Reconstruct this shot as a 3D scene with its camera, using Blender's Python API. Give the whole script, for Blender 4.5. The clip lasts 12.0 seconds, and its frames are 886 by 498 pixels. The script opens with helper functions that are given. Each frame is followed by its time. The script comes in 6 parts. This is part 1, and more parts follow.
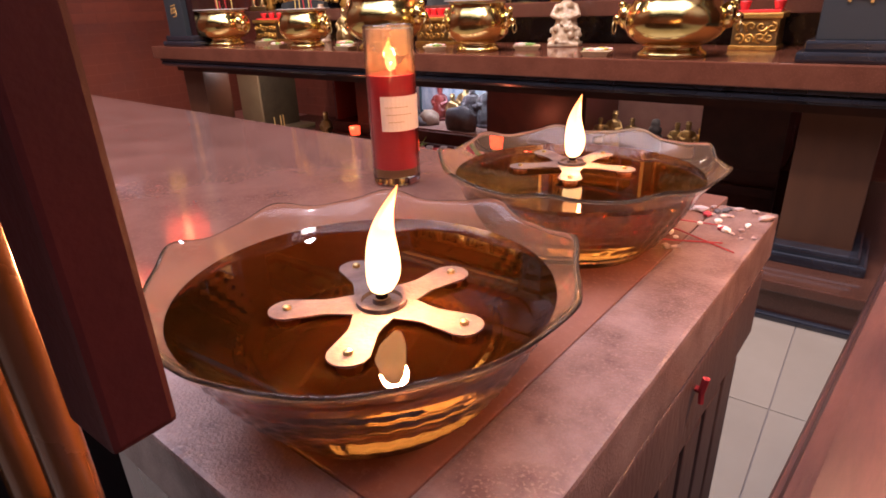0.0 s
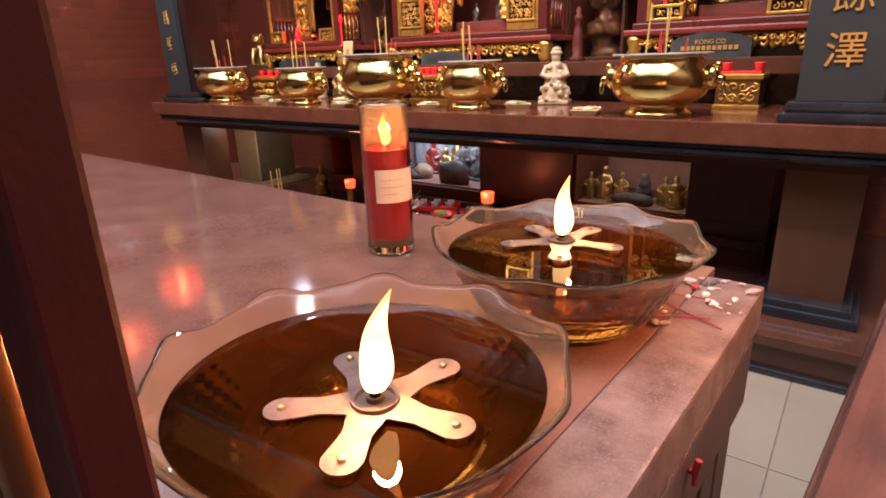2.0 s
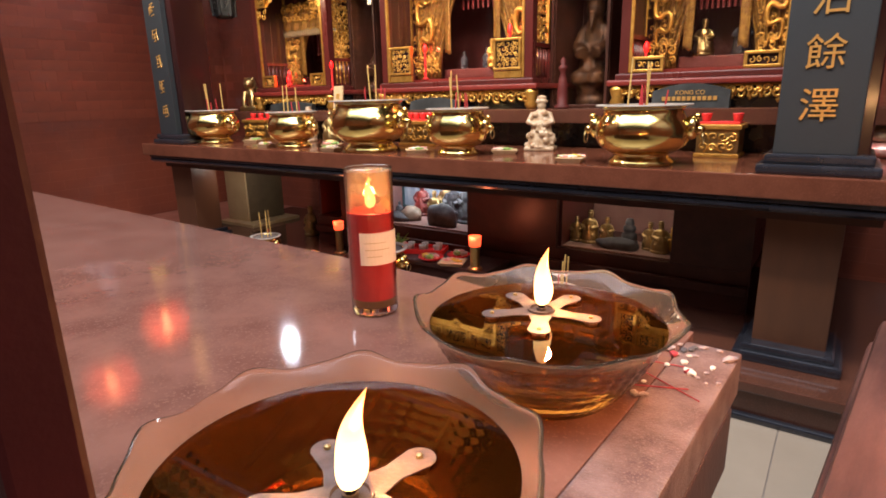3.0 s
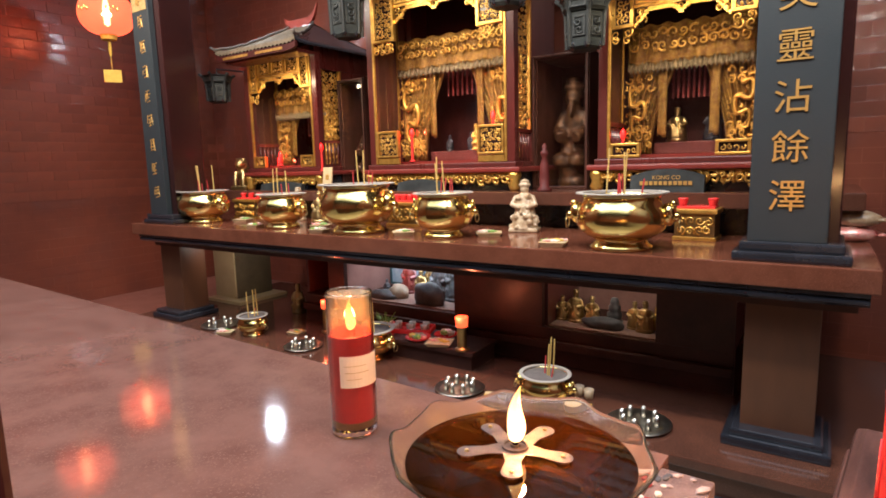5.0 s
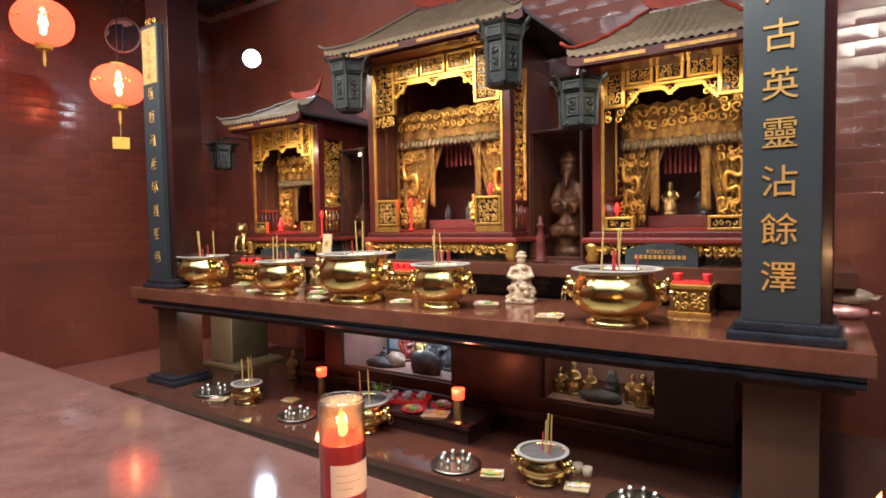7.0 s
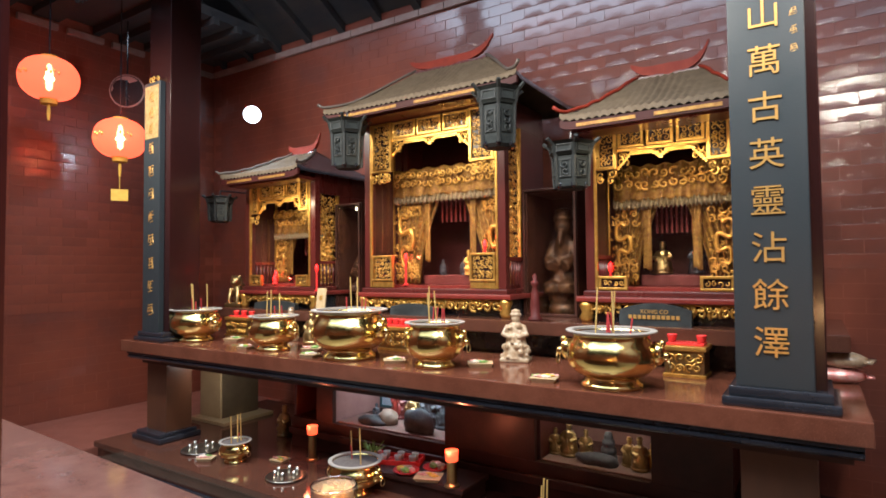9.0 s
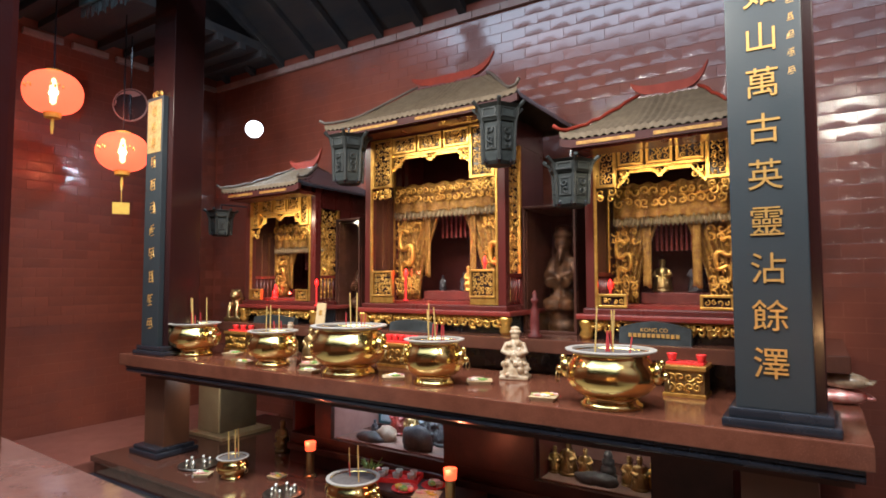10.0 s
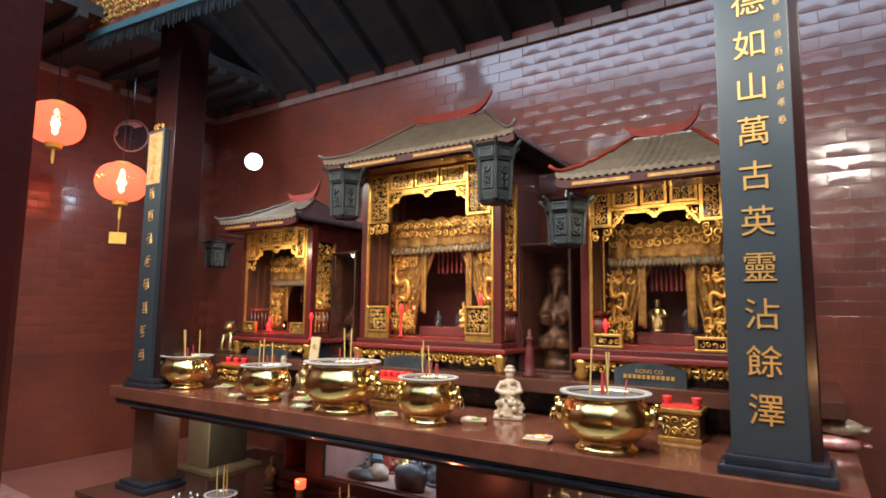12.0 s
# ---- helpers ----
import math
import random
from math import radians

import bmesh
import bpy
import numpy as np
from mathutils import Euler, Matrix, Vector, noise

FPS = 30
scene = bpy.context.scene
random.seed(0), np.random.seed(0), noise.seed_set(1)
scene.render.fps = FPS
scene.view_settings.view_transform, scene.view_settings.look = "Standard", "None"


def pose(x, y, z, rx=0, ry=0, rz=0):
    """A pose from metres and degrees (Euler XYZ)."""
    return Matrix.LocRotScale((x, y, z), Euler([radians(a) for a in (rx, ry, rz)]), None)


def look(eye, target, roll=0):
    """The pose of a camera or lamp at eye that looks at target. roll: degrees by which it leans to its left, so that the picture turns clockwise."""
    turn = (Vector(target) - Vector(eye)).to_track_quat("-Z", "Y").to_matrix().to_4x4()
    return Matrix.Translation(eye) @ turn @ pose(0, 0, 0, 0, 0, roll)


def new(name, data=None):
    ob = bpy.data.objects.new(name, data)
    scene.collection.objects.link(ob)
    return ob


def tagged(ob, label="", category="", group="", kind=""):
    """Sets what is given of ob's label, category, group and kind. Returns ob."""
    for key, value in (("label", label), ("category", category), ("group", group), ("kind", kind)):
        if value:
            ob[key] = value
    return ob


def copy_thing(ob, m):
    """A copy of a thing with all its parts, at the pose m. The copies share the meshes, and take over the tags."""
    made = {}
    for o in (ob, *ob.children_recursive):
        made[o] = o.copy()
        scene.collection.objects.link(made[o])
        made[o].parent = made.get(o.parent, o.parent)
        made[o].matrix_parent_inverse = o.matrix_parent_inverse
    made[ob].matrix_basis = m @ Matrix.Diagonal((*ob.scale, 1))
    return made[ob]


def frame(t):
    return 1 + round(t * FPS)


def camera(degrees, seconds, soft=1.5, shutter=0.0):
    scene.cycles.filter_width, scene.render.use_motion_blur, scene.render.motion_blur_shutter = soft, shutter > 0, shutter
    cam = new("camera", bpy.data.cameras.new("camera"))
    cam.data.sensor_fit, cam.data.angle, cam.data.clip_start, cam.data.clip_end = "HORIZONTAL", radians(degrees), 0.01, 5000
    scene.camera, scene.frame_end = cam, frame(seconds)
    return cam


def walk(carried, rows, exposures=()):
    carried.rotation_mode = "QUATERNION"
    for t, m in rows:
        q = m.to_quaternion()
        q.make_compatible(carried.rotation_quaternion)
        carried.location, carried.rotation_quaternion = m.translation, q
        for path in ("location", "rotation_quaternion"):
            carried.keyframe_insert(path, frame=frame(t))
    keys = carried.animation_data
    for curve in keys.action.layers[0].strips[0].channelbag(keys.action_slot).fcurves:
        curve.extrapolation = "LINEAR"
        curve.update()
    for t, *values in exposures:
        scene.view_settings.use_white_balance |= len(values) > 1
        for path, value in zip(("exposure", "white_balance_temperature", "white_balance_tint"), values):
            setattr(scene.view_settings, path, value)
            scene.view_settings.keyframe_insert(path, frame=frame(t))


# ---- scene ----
# ==== camera ====
cam = camera(75.21, 12.0, soft=1.75)
ROWS = [
    (0, 0.1654, 0.1465, 1.2564, 66.795, 1.846, 36.334),
    (0.5, 0.1669, 0.1451, 1.2562, 67.393, 2.063, 36.354),
    (1, 0.1661, 0.1452, 1.2621, 68.361, 2.205, 36.146),
    (1.5, 0.1660, 0.1457, 1.2750, 69.651, 2.063, 36.052),
    (2, 0.1670, 0.1488, 1.2930, 71.458, 1.819, 35.734),
    (2.5, 0.1690, 0.1513, 1.3134, 73.252, 1.491, 35.332),
    (3, 0.1742, 0.1561, 1.3341, 75.084, 1.300, 34.748),
    (3.5, 0.1793, 0.1555, 1.3579, 77.198, 1.247, 34.437),
    (5.5, 0.2029, 0.1592, 1.4501, 82.808, 1.556, 33.683),
    (6, 0.2067, 0.1590, 1.4711, 84.181, 1.513, 33.867),
    (6.5, 0.2116, 0.1548, 1.4935, 85.865, 1.383, 33.689),
    (7, 0.2183, 0.1496, 1.5149, 87.289, 1.001, 33.599),
    (7.5, 0.2243, 0.1455, 1.5328, 88.727, 0.631, 33.320),
    (9.5, 0.2256, 0.1352, 1.5876, 92.751, 0.386, 33.060),
    (10, 0.2308, 0.1338, 1.6005, 93.293, 0.111, 33.078),
    (10.5, 0.2355, 0.1315, 1.6121, 93.866, -0.055, 32.769),
    (11, 0.2378, 0.1303, 1.6212, 94.521, -0.085, 32.904),
    (11.5, 0.2389, 0.1273, 1.6322, 95.460, -0.463, 32.922),
    (12, 0.2407, 0.1242, 1.6445, 96.283, -0.739, 32.647),
]
walk(cam, [(t, pose(x, y, z, rx, ry, rz)) for t, x, y, z, rx, ry, rz in ROWS], exposures=((0.0, 1.28, 6200, 34), (1.2, 1.28, 6350, 32), (2.5, 1.28, 6250, 20), (5.5, 1.34, 5800, 9), (9.5, 1.3, 5500, 6), (12.0, 1.26, 5400, 5)))

# ==== light ====
world = bpy.data.worlds.new("world")
scene.world = world
world.use_nodes = True
world.node_tree.nodes["Background"].inputs[0].default_value = (0.75, 0.83, 1.0, 1)
world.node_tree.nodes["Background"].inputs[1].default_value = 0.7


def lamp(name, kind, m, energy, color, size=0.1, size_y=None):
    data = bpy.data.lights.new(name, kind)
    data.energy, data.color = energy, color
    if kind == "AREA":
        data.shape, data.size, data.size_y = "RECTANGLE", size, size_y or size
    else:
        data.shadow_soft_size = size
    ob = new(name, data)
    ob.matrix_world = m
    return ob


FLAME_W = 6.3
# cool daylight of the open light well in front of the altar
lamp("skylight", "AREA", pose(-1.5, 0.4, 5.9, 0, 0, 0), 215, (0.85, 0.93, 1.0), 7.5, 3.4)
# row of warm bulbs hanging in front of the altar
for lx in (-4.5, -3.7, -2.9, -2.1, -1.3, -0.5, 0.6):
    lamp("altar_lamp", "AREA", look((lx, 1.9, 3.3), (lx - 0.1, 3.6, 1.65)), 8.0, (1.0, 0.82, 0.60), 0.16, 0.16).data.spread = radians(128)
# white flood lamp beside the left shrine
FLOOD = (-4.47, 3.88, 3.14)
lamp("flood_light", "POINT", look((FLOOD[0] + 0.2, FLOOD[1] - 0.16, FLOOD[2] - 0.06), (0, 0, 1.5)), 9, (0.86, 0.95, 1.0), 0.05)

# ==== materials ====


def mat(name, color, rough=0.5, metal=0.0, second=None, scale=8.0, amount=0.6, grain=60.0, bump=0.15, coat=0.0, stretch=(1, 1, 1), fleck=None, spec=0.5, vary=0.0, rough2=None, coat_rough=0.12):
    """A surface with cloudy patches of a second colour, fine grain, wear in the gloss, and relief."""
    m = bpy.data.materials.new(name)
    m.use_nodes = True
    nt = m.node_tree
    bsdf = nt.nodes["Principled BSDF"]
    N, L = nt.nodes.new, nt.links.new
    tc = N("ShaderNodeTexCoord")
    mp = N("ShaderNodeMapping")
    mp.inputs["Scale"].default_value = stretch
    L(tc.outputs["Object"], mp.inputs["Vector"])
    big = N("ShaderNodeTexNoise")
    big.inputs["Scale"].default_value, big.inputs["Detail"].default_value, big.inputs["Roughness"].default_value = scale, 6, 0.62
    L(mp.outputs[0], big.inputs["Vector"])
    fine = N("ShaderNodeTexNoise")
    fine.inputs["Scale"].default_value, fine.inputs["Detail"].default_value = grain, 4
    L(mp.outputs[0], fine.inputs["Vector"])
    second = second or tuple(c * 0.6 for c in color)
    ramp = N("ShaderNodeValToRGB")
    ramp.color_ramp.elements[0].position, ramp.color_ramp.elements[1].position = 0.36, 0.66
    L(big.outputs["Fac"], ramp.inputs[0])
    mul = N("ShaderNodeMath")
    mul.operation = "MULTIPLY"
    mul.inputs[1].default_value = amount
    L(ramp.outputs[0], mul.inputs[0])
    mix = N("ShaderNodeMix")
    mix.data_type = "RGBA"
    mix.inputs[6].default_value, mix.inputs[7].default_value = (*color, 1), (*second, 1)
    L(mul.outputs[0], mix.inputs[0])
    out = mix.outputs[2]
    if fleck:
        fr = N("ShaderNodeValToRGB")
        fr.color_ramp.elements[0].position, fr.color_ramp.elements[1].position = 0.56, 0.66
        L(fine.outputs["Fac"], fr.inputs[0])
        fm = N("ShaderNodeMix")
        fm.data_type = "RGBA"
        fm.inputs[7].default_value = (*fleck, 1)
        L(fr.outputs[0], fm.inputs[0])
        L(out, fm.inputs[6])
        out = fm.outputs[2]
    if vary:
        oi = N("ShaderNodeObjectInfo")
        hv = N("ShaderNodeHueSaturation")
        mr = N("ShaderNodeMapRange")
        mr.inputs["To Min"].default_value, mr.inputs["To Max"].default_value = 1 - vary, 1 + vary
        L(oi.outputs["Random"], mr.inputs[0])
        L(mr.outputs[0], hv.inputs["Value"])
        L(out, hv.inputs["Color"])
        out = hv.outputs[0]
    L(out, bsdf.inputs["Base Color"])
    rr = N("ShaderNodeMapRange")
    rr.inputs["To Min"].default_value, rr.inputs["To Max"].default_value = max(0.02, rough * 0.75), rough2 or min(1, rough * 1.3)
    L(big.outputs["Fac"], rr.inputs[0])
    L(rr.outputs[0], bsdf.inputs["Roughness"])
    bsdf.inputs["Metallic"].default_value = metal
    bsdf.inputs["Coat Weight"].default_value = coat
    bsdf.inputs["Coat Roughness"].default_value = coat_rough
    bsdf.inputs["Specular IOR Level"].default_value = spec
    bp = N("ShaderNodeBump")
    bp.inputs["Strength"].default_value, bp.inputs["Distance"].default_value = bump, 0.004
    add = N("ShaderNodeMath")
    L(fine.outputs["Fac"], add.inputs[0])
    L(big.outputs["Fac"], add.inputs[1])
    L(add.outputs[0], bp.inputs["Height"])
    L(bp.outputs[0], bsdf.inputs["Normal"])
    return m


def glow(name, color, strength):
    m = bpy.data.materials.new(name)
    m.use_nodes = True
    b = m.node_tree.nodes["Principled BSDF"]
    b.inputs["Base Color"].default_value = (*color, 1)
    b.inputs["Emission Color"].default_value = (*color, 1)
    b.inputs["Emission Strength"].default_value = strength
    return m


def glass(name, color=(1, 1, 1), rough=0.02, ior=1.45, bump=0.0):
    m = bpy.data.materials.new(name)
    m.use_nodes = True
    b = m.node_tree.nodes["Principled BSDF"]
    b.inputs["Base Color"].default_value = (*color, 1)
    b.inputs["Roughness"].default_value = rough
    b.inputs["Transmission Weight"].default_value = 1
    b.inputs["IOR"].default_value = ior
    if bump:
        n = m.node_tree.nodes.new("ShaderNodeTexNoise")
        n.inputs["Scale"].default_value = 90
        bp = m.node_tree.nodes.new("ShaderNodeBump")
        bp.inputs["Strength"].default_value, bp.inputs["Distance"].default_value = bump, 0.003
        m.node_tree.links.new(n.outputs["Fac"], bp.inputs["Height"])
        m.node_tree.links.new(bp.outputs[0], b.inputs["Normal"])
    return m


def studs(m):
    """Adds the fine diagonal studs pressed into the glazed bricks, worn smooth in patches."""
    nt = m.node_tree
    N, L = nt.nodes.new, nt.links.new
    bsdf = nt.nodes["Principled BSDF"]
    old = bsdf.inputs["Normal"].links[0].from_socket
    tc = N("ShaderNodeTexCoord")
    sp = N("ShaderNodeSeparateXYZ")
    L(tc.outputs["Object"], sp.inputs[0])

    def op(kind, a, b=None):
        n = N("ShaderNodeMath")
        n.operation = kind
        for k, v in enumerate((a, b)):
            if v is None:
                continue
            if isinstance(v, (int, float)):
                n.inputs[k].default_value = v
            else:
                L(v, n.inputs[k])
        return n.outputs[0]
    along = op("ADD", sp.outputs["X"], sp.outputs["Y"])
    waves = op("MULTIPLY", op("SINE", op("MULTIPLY", op("ADD", along, sp.outputs["Z"]), 360.0)), op("SINE", op("MULTIPLY", op("SUBTRACT", along, sp.outputs["Z"]), 360.0)))
    patch = N("ShaderNodeTexNoise")
    patch.inputs["Scale"].default_value = 2.2
    L(tc.outputs["Object"], patch.inputs["Vector"])
    pick = N("ShaderNodeMapRange")
    pick.inputs["From Min"].default_value, pick.inputs["From Max"].default_value = 0.50, 0.62
    L(patch.outputs["Fac"], pick.inputs[0])
    height = op("MULTIPLY", waves, pick.outputs[0])
    bp = N("ShaderNodeBump")
    bp.inputs["Strength"].default_value, bp.inputs["Distance"].default_value = 0.5, 0.0016
    L(height, bp.inputs["Height"])
    L(old, bp.inputs["Normal"])
    L(bp.outputs[0], bsdf.inputs["Normal"])
    L(bp.outputs[0], bsdf.inputs["Coat Normal"])


BRICK = mat("glazed red brick", (0.180, 0.043, 0.021), 0.45, 0, (0.100, 0.024, 0.013), 1.1, 0.9, 260, 0.1, 1.0, vary=0.12, coat_rough=0.07, spec=0.3)
studs(BRICK)
MORTAR = mat("dark red mortar", (0.20, 0.052, 0.028), 0.6, 0, (0.095, 0.021, 0.012), 1.1, 0.9, 150, 0.3, 0.4, spec=0.15, coat_rough=0.3)
GRANITE = mat("polished red granite", (0.135, 0.045, 0.024), 0.10, 0, (0.080, 0.024, 0.013), 6, 0.8, 320, 0.03, 0.0, fleck=(0.16, 0.058, 0.034))
STONE = mat("worn table stone", (0.24, 0.105, 0.070), 0.05, 0, (0.145, 0.058, 0.038), 9, 0.8, 260, 0.015, 0.0, fleck=(0.235, 0.108, 0.072), rough2=0.10)
EDGE = mat("dusty table edge stone", (0.30, 0.185, 0.15), 0.34, 0, (0.105, 0.045, 0.032), 18, 0.9, 420, 0.3, fleck=(0.27, 0.165, 0.125))
SIDE = mat("scuffed brown table side", (0.10, 0.05, 0.04), 0.5, 0, (0.19, 0.12, 0.10), 9, 0.7, 160, 0.3, stretch=(1, 1, 0.3))
BLACK = mat("black lacquer", (0.012, 0.013, 0.017), 0.22, 0, (0.03, 0.03, 0.036), 7, 0.5, 120, 0.06, 0.4)
BOARD = mat("slate grey painted board", (0.021, 0.027, 0.030), 0.42, 0, (0.018, 0.021, 0.023), 6, 0.6, 140, 0.12)
DARKRED = mat("dark red lacquered wood", (0.078, 0.012, 0.009), 0.28, 0, (0.042, 0.008, 0.007), 6, 0.6, 120, 0.08, 0.3, stretch=(1, 1, 0.25))
REDWOOD = mat("red painted wood", (0.15, 0.018, 0.012), 0.33, 0, (0.085, 0.012, 0.009), 7, 0.6, 130, 0.1, 0.2)
BROWN = mat("red-brown polished stone", (0.080, 0.030, 0.018), 0.09, 0, (0.05, 0.020, 0.013), 6, 0.7, 200, 0.04, 0.0, fleck=(0.105, 0.045, 0.03))
CUPBOARD = mat("dark brown matt cupboard wood", (0.055, 0.019, 0.012), 0.38, 0, (0.018, 0.008, 0.006), 6, 0.7, 120, 0.1, spec=0.25)
GOLD = mat("gilded carving", (0.74, 0.44, 0.10), 0.30, 0.85, (0.40, 0.19, 0.03), 18, 0.7, 220, 0.3)
BRASS = mat("polished brass", (0.80, 0.60, 0.20), 0.15, 1.0, (0.70, 0.50, 0.15), 7, 0.6, 60, 0.03, 0.3, coat_rough=0.03)
OLDBRASS = mat("dull brass", (0.45, 0.32, 0.13), 0.34, 1.0, (0.25, 0.17, 0.08), 12, 0.7, 130, 0.2)
PEWTER = mat("tin plate", (0.48, 0.44, 0.37), 0.3, 1.0, (0.22, 0.20, 0.17), 14, 0.6, 160, 0.1)
ROOFTILE = mat("brown grey roof tile", (0.12, 0.088, 0.056), 0.7, 0, (0.07, 0.05, 0.032), 12, 0.6, 160, 0.2, spec=0.2)
RIDGE = mat("orange red ridge paint", (0.20, 0.024, 0.010), 0.55, 0, (0.12, 0.014, 0.009), 14, 0.6, 150, 0.15, spec=0.2)
ASH = mat("grey incense ash", (0.11, 0.09, 0.08), 0.9, 0, (0.06, 0.05, 0.045), 30, 0.6, 220, 0.6)
RIM = mat("ash-dusted white rim", (0.38, 0.34, 0.29), 0.45, 0.2, (0.4, 0.36, 0.32), 22, 0.6, 160, 0.2)
INCENSE = mat("yellow incense stick", (0.55, 0.36, 0.10), 0.7, 0, None, 40, 0.4, 120, 0.2)
REDSTICK = mat("red stick end", (0.42, 0.03, 0.03), 0.6, 0, None, 40, 0.4, 120, 0.2)
TILE = mat("cream floor tile", (0.27, 0.22, 0.16), 0.22, 0, (0.23, 0.18, 0.13), 3, 0.5, 200, 0.03, vary=0.05)
GROUT = mat("grey grout", (0.22, 0.18, 0.15), 0.8, 0, None, 20, 0.5, 200, 0.3)
PINK = mat("worn red cement", (0.20, 0.066, 0.042), 0.35, 0, (0.14, 0.045, 0.03), 5, 0.6, 160, 0.15)
WORN = mat("worn reddish wood", (0.17, 0.066, 0.045), 0.4, 0, (0.045, 0.014, 0.009), 11, 1.0, 150, 0.3, stretch=(1, 0.15, 1), rough2=0.6)
CEILING = mat("sooty timber", (0.024, 0.023, 0.025), 0.85, 0, (0.055, 0.042, 0.032), 5, 0.6, 90, 0.3, stretch=(0.3, 1, 1), spec=0.1)
METALSTAR = mat("scorched tin", (0.135, 0.092, 0.078), 0.55, 0.2, (0.075, 0.045, 0.036), 55, 0.8, 300, 0.15)
CORK = mat("cork", (0.42, 0.2, 0.09), 0.8, 0, (0.28, 0.12, 0.05), 60, 0.6, 220, 0.5)
PAPER = mat("cream paper", (0.72, 0.60, 0.48), 0.8, 0, (0.66, 0.52, 0.4), 30, 0.5, 260, 0.1)
WHITE = mat("cream glazed porcelain", (0.42, 0.33, 0.22), 0.3, 0, (0.22, 0.12, 0.05), 32, 0.9, 120, 0.25)
CLOTH = mat("gold embroidered cloth", (0.36, 0.20, 0.035), 0.45, 0.4, (0.15, 0.055, 0.014), 30, 0.8, 240, 0.6)
CLOTHRED = mat("orange brocade", (0.38, 0.11, 0.03), 0.6, 0.1, (0.20, 0.045, 0.02), 16, 0.8, 200, 0.4)
TEAL = mat("teal paint", (0.03, 0.075, 0.085), 0.5, 0, (0.06, 0.11, 0.11), 9, 0.6, 120, 0.1)
NICHE = mat("pinkish plaster", (0.30, 0.15, 0.12), 0.7, 0, (0.2, 0.095, 0.08), 6, 0.6, 140, 0.2)
AMBERWOOD = mat("amber polished wood", (0.17, 0.066, 0.019), 0.26, 0.3, (0.09, 0.032, 0.010), 9, 0.6, 110, 0.06, 0.5)
CORNICE = mat("pale worn brick", (0.22, 0.14, 0.11), 0.5, 0, (0.18, 0.09, 0.07), 8, 0.7, 160, 0.2)
REDCLOTH = mat("dark red cloth", (0.16, 0.02, 0.02), 0.75, 0, (0.08, 0.01, 0.012), 20, 0.6, 260, 0.3)
LANTERN = mat("grey green carved lantern wood", (0.012, 0.014, 0.014), 0.6, 0, (0.038, 0.044, 0.043), 16, 0.6, 140, 0.25, spec=0.15)
LANTERNEDGE = mat("grey worn lantern carving", (0.022, 0.024, 0.023), 0.45, 0, (0.009, 0.010, 0.010), 24, 0.7, 160, 0.25, spec=0.25)
BEIGE = mat("beige stone", (0.34, 0.25, 0.13), 0.35, 0, (0.26, 0.18, 0.09), 7, 0.5, 140, 0.1)
# shaded side of the beige block, its shade and dull reflection put into the colour
SHADEDSTONE = mat("grey brown polished stone", (0.10, 0.075, 0.045), 0.15, 0, (0.06, 0.045, 0.028), 6, 0.6, 140, 0.04)
REDPLASTIC = mat("red plastic", (0.62, 0.035, 0.03), 0.25, 0, None, 30, 0.3, 120, 0.03)
FOIL = mat("crumpled foil wrapper", (0.75, 0.5, 0.42), 0.3, 0.5, (0.7, 0.12, 0.1), 30, 0.8, 60, 0.6)
GREEN = mat("green leaf wrapper", (0.12, 0.28, 0.06), 0.45, 0, (0.3, 0.35, 0.06), 40, 0.7, 90, 0.4)
GLASS = glass("pressed glass", (1.0, 0.84, 0.68), 0.012, 1.26)
GLASS.node_tree.nodes["Principled BSDF"].inputs["Transmission Weight"].default_value = 0.984
CLEAR = glass("clear glass", (1.0, 0.96, 0.93), 0.02, 1.45)
OIL = glass("brown lamp oil", (0.28, 0.10, 0.012), 0.0, 1.36)
OIL.node_tree.nodes["Principled BSDF"].inputs["Transmission Weight"].default_value = 0.982
FROST = mat("wax film", (1.0, 0.80, 0.48), 0.12, 0, (0.85, 0.5, 0.3), 20, 0.5, 120, 0.05)
FROST.node_tree.nodes["Principled BSDF"].inputs["Transmission Weight"].default_value = 0.72
FROST.node_tree.nodes["Principled BSDF"].inputs["IOR"].default_value = 1.1
REDWAX = mat("red candle wax", (0.92, 0.05, 0.04), 0.35, 0, (0.8, 0.03, 0.03), 12, 0.5, 90, 0.03)
REDWAX.node_tree.nodes["Principled BSDF"].inputs["Transmission Weight"].default_value = 0.2
FLAME = glow("flame", (1.0, 0.45, 0.10), 2.1)
nt = FLAME.node_tree
gtc = nt.nodes.new("ShaderNodeTexCoord")
gsep = nt.nodes.new("ShaderNodeSeparateXYZ")
gramp = nt.nodes.new("ShaderNodeValToRGB")
gramp.color_ramp.elements[0].color, gramp.color_ramp.elements[1].color = (1.0, 0.62, 0.22, 1), (1.0, 0.20, 0.02, 1)
gramp.color_ramp.elements[0].position, gramp.color_ramp.elements[1].position = 0.35, 1.0
nt.links.new(gtc.outputs["Generated"], gsep.inputs[0])
nt.links.new(gsep.outputs["Z"], gramp.inputs[0])
nt.links.new(gramp.outputs[0], nt.nodes["Principled BSDF"].inputs["Emission Color"])
FLOODGLOW = glow("flood lamp glass", (0.9, 0.97, 1.0), 4)
REDGLOW = glow("red lamp glass", (1.0, 0.006, 0.003), 2.2)
CUPGLOW = glow("lit red cup glass", (1.0, 0.07, 0.018), 1.2)
FRINGE = mat("dull silver gold fringe", (0.26, 0.20, 0.12), 0.5, 0.3, (0.14, 0.10, 0.05), 60, 0.7, 240, 0.4)
